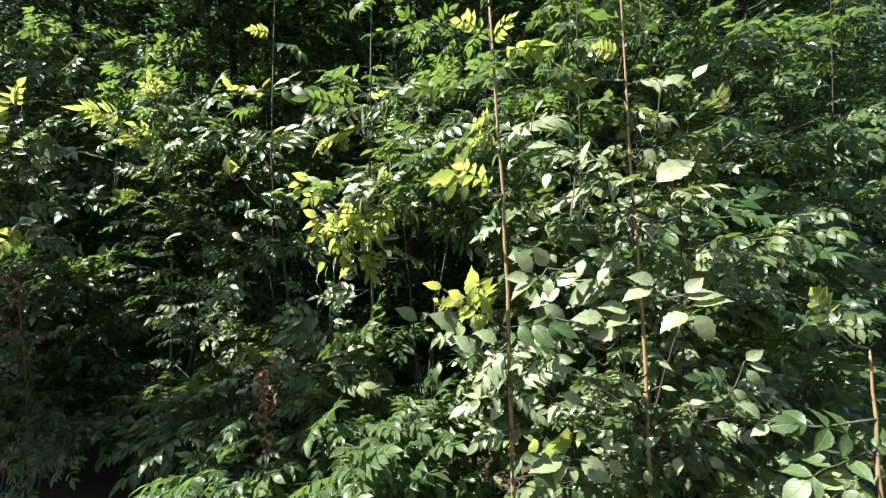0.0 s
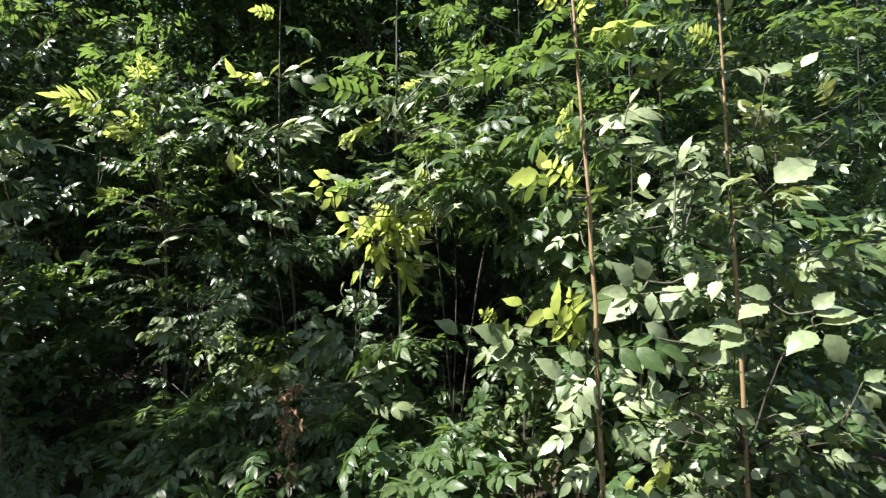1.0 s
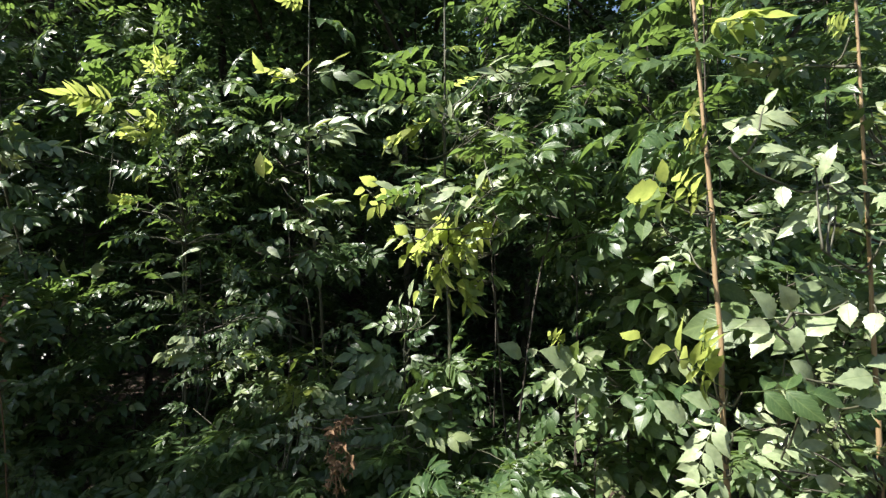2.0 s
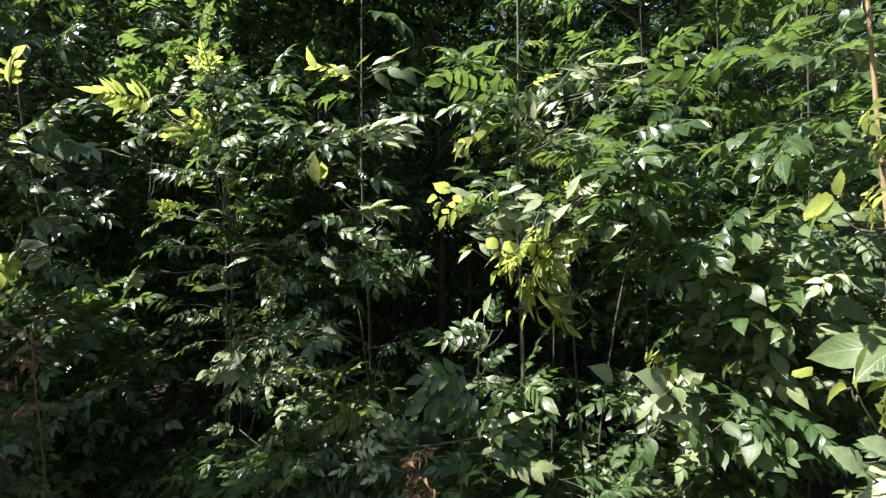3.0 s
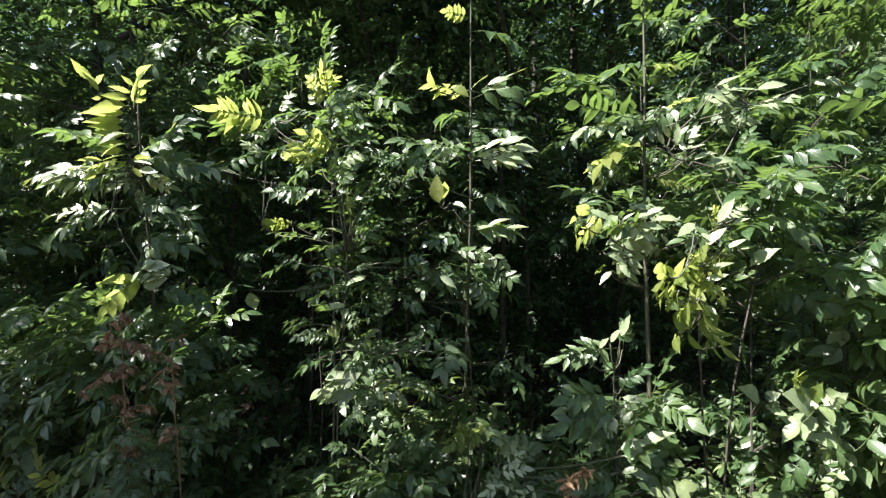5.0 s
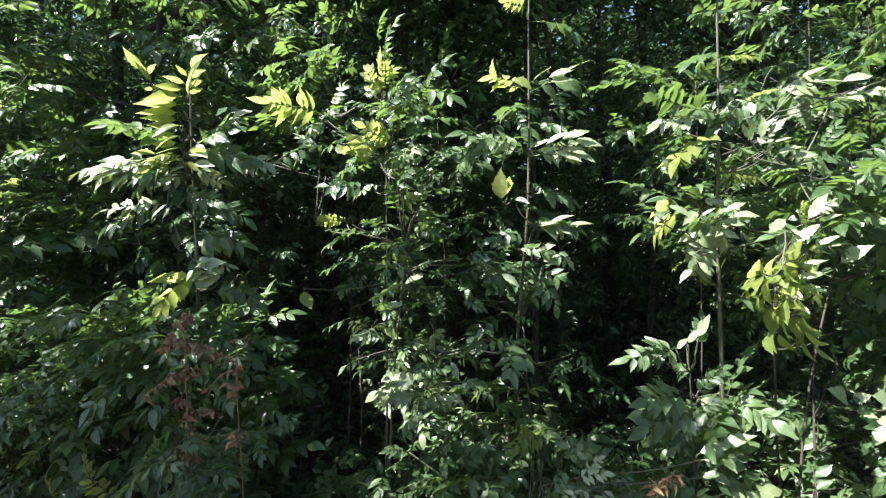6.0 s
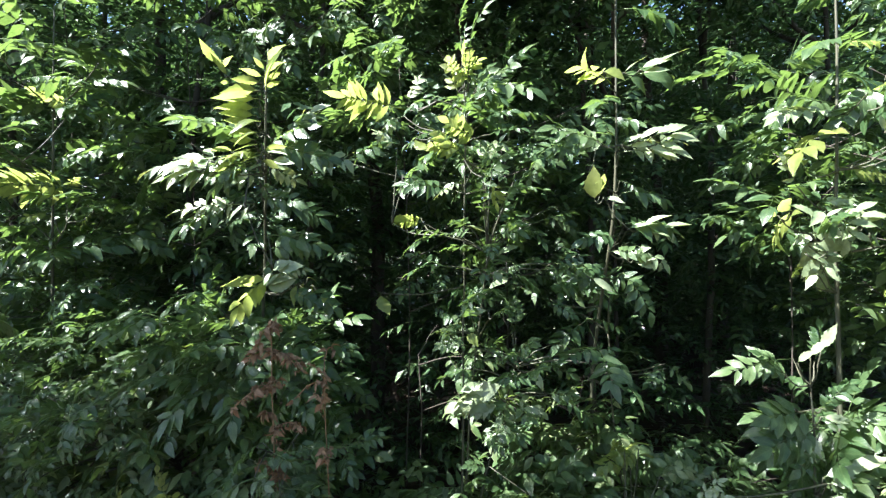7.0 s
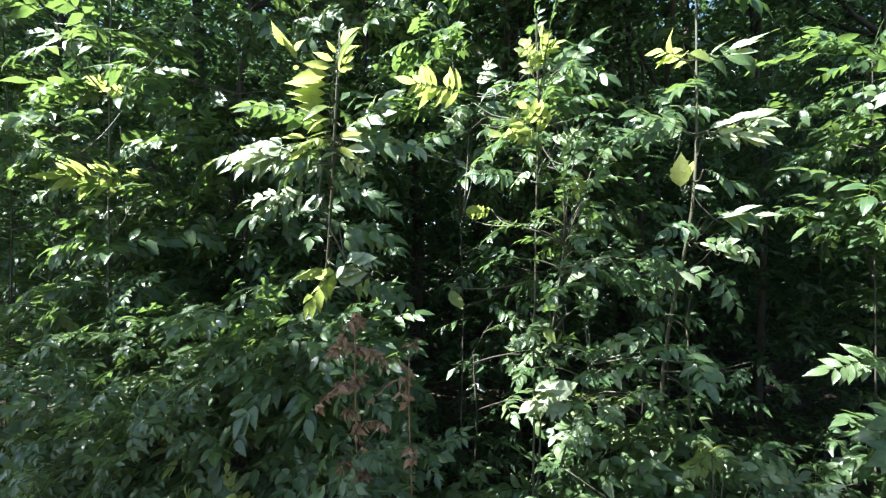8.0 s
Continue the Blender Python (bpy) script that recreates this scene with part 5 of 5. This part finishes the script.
set_leaves(ash_f, [
    (-1.090, 2.980, 2.246, -0.982, 2.930, 2.297, N, GLARE),
    (-1.021, 2.980, 2.264, -0.906, 2.930, 2.315, N, GLARE),
    (-0.957, 2.980, 2.280, -0.829, 2.930, 2.321, N, GLARE),
    (-0.901, 2.980, 2.281, -0.772, 2.930, 2.282, N, GLARE),
    (-0.934, 2.980, 2.256, -0.839, 2.930, 2.227, N, GLARE),
    (-0.980, 2.980, 2.238, -0.857, 2.930, 2.192, N, GLARE),
    (-1.058, 2.980, 2.237, -0.983, 2.930, 2.238, N, TOP),
    (-1.168, 2.980, 2.548, -1.086, 2.930, 2.518, B, TOP),
    (-1.076, 2.980, 2.543, -1.002, 2.930, 2.602, N, TOP),
    (-1.007, 2.980, 2.558, -0.905, 2.930, 2.613, N, TOP),
    (-0.949, 2.980, 2.575, -0.825, 2.930, 2.641, N, TOP),
    (-1.007, 2.980, 2.540, -0.906, 2.930, 2.544, N, TOP),
])
set_leaves(ash_f, [
    (-1.072, 2.960, 1.899, -0.978, 2.910, 1.925, N, TOP),
    (-1.015, 2.960, 1.908, -0.911, 2.910, 1.951, N, GLARE),
    (-0.935, 2.960, 1.899, -0.826, 2.910, 1.913, N, TOP),
    (-0.993, 2.960, 1.890, -0.916, 2.910, 1.870, N, TOP),
    (-1.080, 2.960, 1.785, -1.001, 2.910, 1.819, N, GLARE),
    (-1.050, 2.960, 1.772, -0.979, 2.910, 1.785, N, GLARE),
    (-1.050, 2.960, 1.763, -0.980, 2.910, 1.733, N, GLARE),
    (-1.231, 2.960, 2.527, -1.293, 2.910, 2.608, F, BACK),
    (-1.234, 2.960, 2.130, -1.224, 2.910, 2.027, B, BACK),
])
set_leaves(ash_f, [
    (-1.204, 2.960, 2.230, -1.525, 2.910, 2.244, A, SHADE),
    (-1.204, 2.960, 2.254, -1.460, 2.910, 2.312, A, SHADE),
    (-1.152, 2.960, 1.807, -1.072, 2.910, 1.785, N, TOP),
    (-1.231, 2.960, 1.699, -1.150, 2.910, 1.658, N, TOP),
    (-1.172, 2.960, 2.025, -1.110, 2.910, 1.997, N, TOP),
    (-1.331, 2.960, 1.786, -1.270, 2.910, 1.701, A, TOP),
    (-1.399, 2.960, 1.613, -1.293, 2.910, 1.532, A, SHADE),
])
set_leaves(ash_k, [
    (-0.470, 2.420, 1.691, -0.574, 2.370, 1.680, B, BACK),
    (-0.465, 2.420, 1.697, -0.535, 2.370, 1.756, B, BACK),
    (-0.445, 2.420, 1.691, -0.492, 2.370, 1.748, B, TOP),
    (-0.413, 2.420, 1.710, -0.453, 2.370, 1.786, B, BACK),
    (-0.364, 2.420, 1.686, -0.392, 2.370, 1.766, B, TOP),
    (-0.445, 2.420, 1.635, -0.505, 2.370, 1.595, B, BACK),
    (-0.420, 2.420, 1.601, -0.448, 2.370, 1.517, B, TOP),
    (-0.409, 2.420, 1.520, -0.482, 2.370, 1.461, B, BACK),
    (-0.394, 2.420, 1.516, -0.386, 2.370, 1.451, B, BACK),
    (-0.344, 2.420, 1.578, -0.337, 2.370, 1.492, B, TOP),
    (-0.303, 2.420, 1.494, -0.318, 2.370, 1.418, B, BACK),
    (-0.392, 2.420, 1.651, -0.372, 2.370, 1.697, B, TOP),
])
set_leaves(ash_k, [
    (-0.354, 2.400, 1.652, -0.299, 2.350, 1.670, N, TOP),
    (-0.354, 2.400, 1.691, -0.288, 2.350, 1.716, N, TOP),
    (-0.332, 2.400, 1.730, -0.267, 2.350, 1.766, N, TOP),
    (-0.182, 2.400, 1.739, -0.111, 2.350, 1.819, S, GLARE),
    (-0.267, 2.400, 1.799, -0.214, 2.350, 1.850, N, GLARE),
    (-0.352, 2.400, 1.809, -0.306, 2.350, 1.885, N, GLARE),
    (-0.298, 2.400, 1.888, -0.260, 2.350, 1.977, N, GLARE),
    (-0.355, 2.400, 1.612, -0.331, 2.350, 1.579, N, TOP),
    (-0.374, 2.400, 1.750, -0.369, 2.350, 1.827, B, TOP),
    (-0.480, 2.400, 1.653, -0.563, 2.350, 1.658, B, BACK),
])
set_leaves(ash_g, [
    (-2.546, 3.080, 1.675, -2.435, 3.030, 1.742, S, GLARE),
    (-2.546, 3.080, 1.671, -2.413, 3.030, 1.686, S, GLARE),
    (-2.555, 3.080, 1.684, -2.702, 3.030, 1.700, B, BACK),
    (-2.564, 3.080, 1.671, -2.649, 3.030, 1.575, B, BACK),
    (-2.551, 3.080, 1.662, -2.499, 3.030, 1.725, S, GLARE),
    (-2.572, 3.080, 2.102, -2.797, 3.030, 2.161, P, TOP),
    (-2.583, 3.080, 2.136, -3.002, 3.030, 2.108, P, GLARE),
    (-2.583, 3.080, 2.187, -3.059, 3.030, 2.208, P, TOP),
    (-2.561, 3.080, 2.125, -2.734, 3.030, 2.071, P, GLARE),
    (-2.550, 3.080, 2.170, -2.391, 3.030, 2.095, P, TOP),
])
set_leaves(ash_g, [
    (-2.497, 3.020, 2.212, -2.288, 2.970, 2.404, P, GLARE),
    (-2.519, 3.020, 2.201, -2.322, 2.970, 2.265, P, TOP),
    (-2.433, 3.020, 2.169, -2.143, 2.970, 2.214, P, TOP),
    (-2.572, 3.020, 2.232, -2.891, 2.970, 2.393, A, TOP),
    (-2.572, 3.020, 1.995, -2.897, 2.970, 1.977, P, TOP),
    (-2.583, 3.020, 1.984, -2.707, 2.970, 1.919, P, GLARE),
    (-2.519, 3.020, 1.876, -2.256, 2.970, 1.844, A, TOP),
    (-2.551, 3.020, 2.092, -2.470, 2.970, 1.979, A, TOP),
])
set_leaves(ash_g, [
    (-2.430, 3.250, 1.680, -2.430, 3.200, 1.574, F, TOP),
    (-2.391, 3.250, 1.661, -2.397, 3.200, 1.559, F, TOP),
    (-2.343, 3.250, 1.641, -2.308, 3.200, 1.544, F, TOP),
    (-2.459, 3.250, 1.671, -2.482, 3.200, 1.579, F, TOP),
    (-2.411, 3.250, 1.695, -2.336, 3.200, 1.668, F, BACK),
])
set_leaves(ash_e, [
    (-1.726, 3.100, 1.182, -1.577, 3.050, 1.239, S, GLARE),
    (-1.738, 3.100, 1.173, -1.628, 3.050, 1.146, S, GLARE),
    (-1.756, 3.100, 1.210, -1.654, 3.050, 1.258, N, GLARE),
    (-1.710, 3.100, 1.154, -1.751, 3.050, 1.135, B, BACK),
    (-1.432, 3.100, 1.301, -1.395, 3.050, 1.222, N, TOP),
    (-1.480, 3.100, 1.140, -1.407, 3.050, 1.121, N, TOP),
    (-2.034, 3.100, 1.927, -1.950, 3.050, 1.954, B, BACK),
    (-1.941, 3.100, 2.289, -1.890, 3.050, 2.214, B, BACK),
    (-2.086, 3.100, 1.635, -2.050, 3.050, 1.540, B, BACK),
    (-2.010, 3.100, 2.247, -2.127, 3.050, 2.323, P, TOP),
    (-1.988, 3.100, 2.133, -1.848, 3.050, 2.080, A, TOP),
])
set_leaves(ash_e, [
    (-1.722, 3.050, 2.193, -1.545, 3.000, 2.294, P, TOP),
    (-1.745, 3.050, 2.103, -1.869, 3.000, 2.028, P, TOP),
    (-1.677, 3.050, 2.013, -1.558, 3.000, 2.051, N, TOP),
    (-1.633, 3.050, 1.878, -1.737, 3.000, 1.919, N, TOP),
    (-1.610, 3.050, 1.788, -1.514, 3.000, 1.831, N, TOP),
    (-1.542, 3.050, 1.697, -1.650, 3.000, 1.656, N, TOP),
    (-1.634, 3.050, 1.563, -1.761, 3.000, 1.548, N, TOP),
    (-1.726, 3.050, 1.474, -1.684, 3.000, 1.427, B, TOP),
    (-1.812, 3.050, 2.350, -1.768, 3.000, 2.313, B, BACK),
    (-1.766, 3.050, 2.486, -1.700, 3.000, 2.622, Y, BACK),
    (-1.743, 3.050, 2.509, -1.822, 3.000, 2.598, Y, BACK),
    (-1.710, 3.050, 2.419, -1.633, 3.000, 2.514, Y, TOP),
])
set_leaves(ash_d, [
    (-0.558, 2.620, 1.210, -0.795, 2.570, 1.240, A, TOP),
    (-0.558, 2.620, 1.199, -0.774, 2.570, 1.139, A, TOP),
    (-0.551, 2.620, 1.232, -0.473, 2.570, 1.222, N, GLARE),
    (-0.558, 2.620, 1.177, -0.665, 2.570, 1.103, P, TOP),
    (-0.570, 2.620, 1.156, -0.730, 2.570, 1.190, P, TOP),
    (-0.546, 2.620, 1.264, -0.482, 2.570, 1.383, A, TOP),
    (-0.548, 2.620, 1.461, -0.530, 2.570, 1.555, N, GLARE),
    (-0.590, 2.620, 1.440, -0.571, 2.570, 1.513, N, TOP),
    (-0.636, 2.620, 1.420, -0.616, 2.570, 1.471, N, TOP),
    (-0.682, 2.620, 1.377, -0.794, 2.570, 1.434, A, SHADE),
])
set_leaves(ash_d, [
    (-0.582, 2.580, 1.042, -0.488, 2.530, 1.110, N, TOP),
    (-0.571, 2.580, 1.020, -0.455, 2.530, 1.056, N, TOP),
    (-0.549, 2.580, 0.977, -0.468, 2.530, 0.932, N, TOP),
    (-0.572, 2.580, 0.957, -0.511, 2.530, 0.986, N, TOP),
    (-0.503, 2.580, 1.060, -0.376, 2.530, 1.116, N, TOP),
    (-0.459, 2.580, 0.908, -0.266, 2.530, 0.925, P, TOP),
    (-1.053, 2.580, 0.981, -0.921, 2.530, 1.017, P, TOP),
    (-0.989, 2.580, 0.937, -1.129, 2.530, 0.928, P, TOP),
    (-1.010, 2.580, 1.000, -0.962, 2.530, 1.080, P, TOP),
    (-0.881, 2.580, 0.910, -1.005, 2.530, 0.917, P, TOP),
])
set_leaves(elder_m, [
    (0.123, 2.450, 1.216, -0.048, 2.400, 1.308, S, GLARE),
    (0.135, 2.450, 1.226, 0.206, 2.400, 1.279, S, GLARE),
    (0.122, 2.450, 1.185, -0.007, 2.400, 1.167, S, GLARE),
    (0.145, 2.450, 1.174, 0.137, 2.400, 1.145, S, GLARE),
    (0.100, 2.450, 1.228, 0.073, 2.400, 1.320, B, TOP),
    (-0.102, 2.450, 1.251, -0.210, 2.400, 1.314, S, TOP),
    (-0.091, 2.450, 1.265, -0.059, 2.400, 1.289, S, GLARE),
    (-0.080, 2.450, 1.224, -0.038, 2.400, 1.228, S, TOP),
    (0.224, 2.450, 1.098, 0.070, 2.400, 1.144, S, TOP),
    (0.224, 2.450, 1.077, 0.112, 2.400, 0.982, S, TOP),
    (0.235, 2.450, 1.056, 0.220, 2.400, 1.017, S, TOP),
])
set_leaves(ash_u, [
    (-1.029, 3.050, 0.943, -1.118, 3.000, 0.937, B, BACK),
    (-1.042, 3.050, 0.969, -0.965, 3.000, 1.022, B, BACK),
    (-1.055, 3.050, 0.944, -1.042, 3.000, 1.024, B, BACK),
    (-1.003, 3.050, 0.929, -0.940, 3.000, 0.958, B, BACK),
])
set_leaves(ash_f, [
    (-1.223, 2.930, 2.007, -1.258, 2.880, 2.133, B, TOP),
    (-1.202, 2.930, 2.032, -1.209, 2.880, 2.112, B, BACK),
])
set_leaves(ash_g, [
    (-2.501, 2.930, 2.442, -2.447, 2.880, 2.568, F, TOP),
    (-2.505, 2.930, 2.420, -2.471, 2.880, 2.540, F, TOP),
    (-2.489, 2.930, 2.442, -2.430, 2.880, 2.510, F, TOP),
    (-2.522, 2.930, 2.302, -2.633, 2.880, 2.272, F, TOP),
    (-2.522, 2.930, 2.259, -2.623, 2.880, 2.224, F, TOP),
    (-2.518, 2.930, 2.216, -2.612, 2.880, 2.177, F, TOP),
    (-2.514, 2.930, 2.174, -2.592, 2.880, 2.131, F, TOP),
    (-2.505, 2.930, 2.195, -2.420, 2.880, 2.165, N, GLARE),
    (-2.505, 2.930, 2.141, -2.572, 2.880, 2.111, N, GLARE),
    (-2.489, 2.930, 2.152, -2.390, 2.880, 2.133, N, GLARE),
])


def hides_set_leaf(c, reach):
    """True where a loose leaf stands close in front of a set leaf or keeps the sun from it."""
    d = np.array(c) - SPOTS
    front = (d[:, 1] < 0.02) & (d[:, 1] > -0.7) & (np.hypot(d[:, 0], d[:, 2]) < 0.03 + reach)
    along = d @ SUN_WAY
    shade = (along > 0.0) & (along < 2.4) & (np.linalg.norm(d - along[:, None] * SUN_WAY, axis=1) < 0.03 + reach * 0.8)
    return front.any() or shade.any()


SPOTS, SUN_WAY = np.array(SET_SPOTS), np.array(SUN_FROM)
for ob, c, reach in LOOSE:
    if hides_set_leaf(c, reach):
        bpy.data.objects.remove(ob)
join_deep_foliage()


# ---- dead seed stalks among the low growth ----
def flake_mesh(seed):
    """A curled dead bract."""
    rng = random.Random(seed)
    v, f, u = [], [], []
    blade(v, f, u, Vector((0, 0, 0)), Vector((1, 0, 0.2)), Vector((0, 0, 1)), 0.034, 0.010, rng, COARSE, 0.8, 0.9)
    return mesh_from("seed_husk", v, f, u, DEAD)


HUSKS = [flake_mesh(500 + k) for k in range(4)]


def dead_stalk(label, foot, top, arms, spread, husks, seed):
    """An upright dead stalk with short arms full of curled brown husks."""
    rng = random.Random(seed)
    plant = new("dead_seed_stalk")
    origin = Vector(foot)
    plant.location = origin
    line = smooth_line([foot, Vector(foot).lerp(Vector(top), 0.5) + Vector((0.01, 0.01, 0)), top], 6, rng, 0.003)
    part("stem", tube_mesh("stem", [p - origin for p in line], [0.0032 - 0.0001 * i for i in range(len(line))], DEAD, 6), plant)
    for _ in range(arms):
        p = line[rng.randrange(len(line) * 2 // 3, len(line))]
        tip = p + Vector((rng.uniform(-1, 1), rng.uniform(-0.8, 0.5), rng.uniform(-1.0, 0.8))) * spread
        tw = smooth_line([p, p.lerp(tip, 0.5) + Vector((0, 0, 0.02)), tip], 3, rng, 0.002)
        arm = part("branch", tube_mesh("branch", [q - origin for q in tw], [0.0022] * len(tw), DEAD, 4), plant)
        for _ in range(husks):
            a = rng.choice(tw)
            way = Vector((rng.uniform(-1, 1), rng.uniform(-1, 1), rng.uniform(-1, 0.4)))
            part("seed_husk", rng.choice(HUSKS), arm, leaf_pose(a - origin + way * 0.006, way, (rng.uniform(-1, 1), rng.uniform(-1, 1), 0.5), rng.uniform(0.35, 1.0)))
    return tagged(plant, label, "dead plant")


dead_stalk("dead brown seed stalk with drooping husks", (-2.44, 2.80, 0), (-2.42, 2.68, 1.56), 15, 0.10, 22, 1)
dead_stalk("dead brown seed stalk among green leaves", (-2.26, 2.82, 0), (-2.25, 2.70, 1.45), 7, 0.12, 9, 2)
dead_stalk("short reddish dead seed stalk in the sun", (-0.83, 2.47, 0), (-0.83, 2.43, 1.0), 12, 0.09, 14, 3)
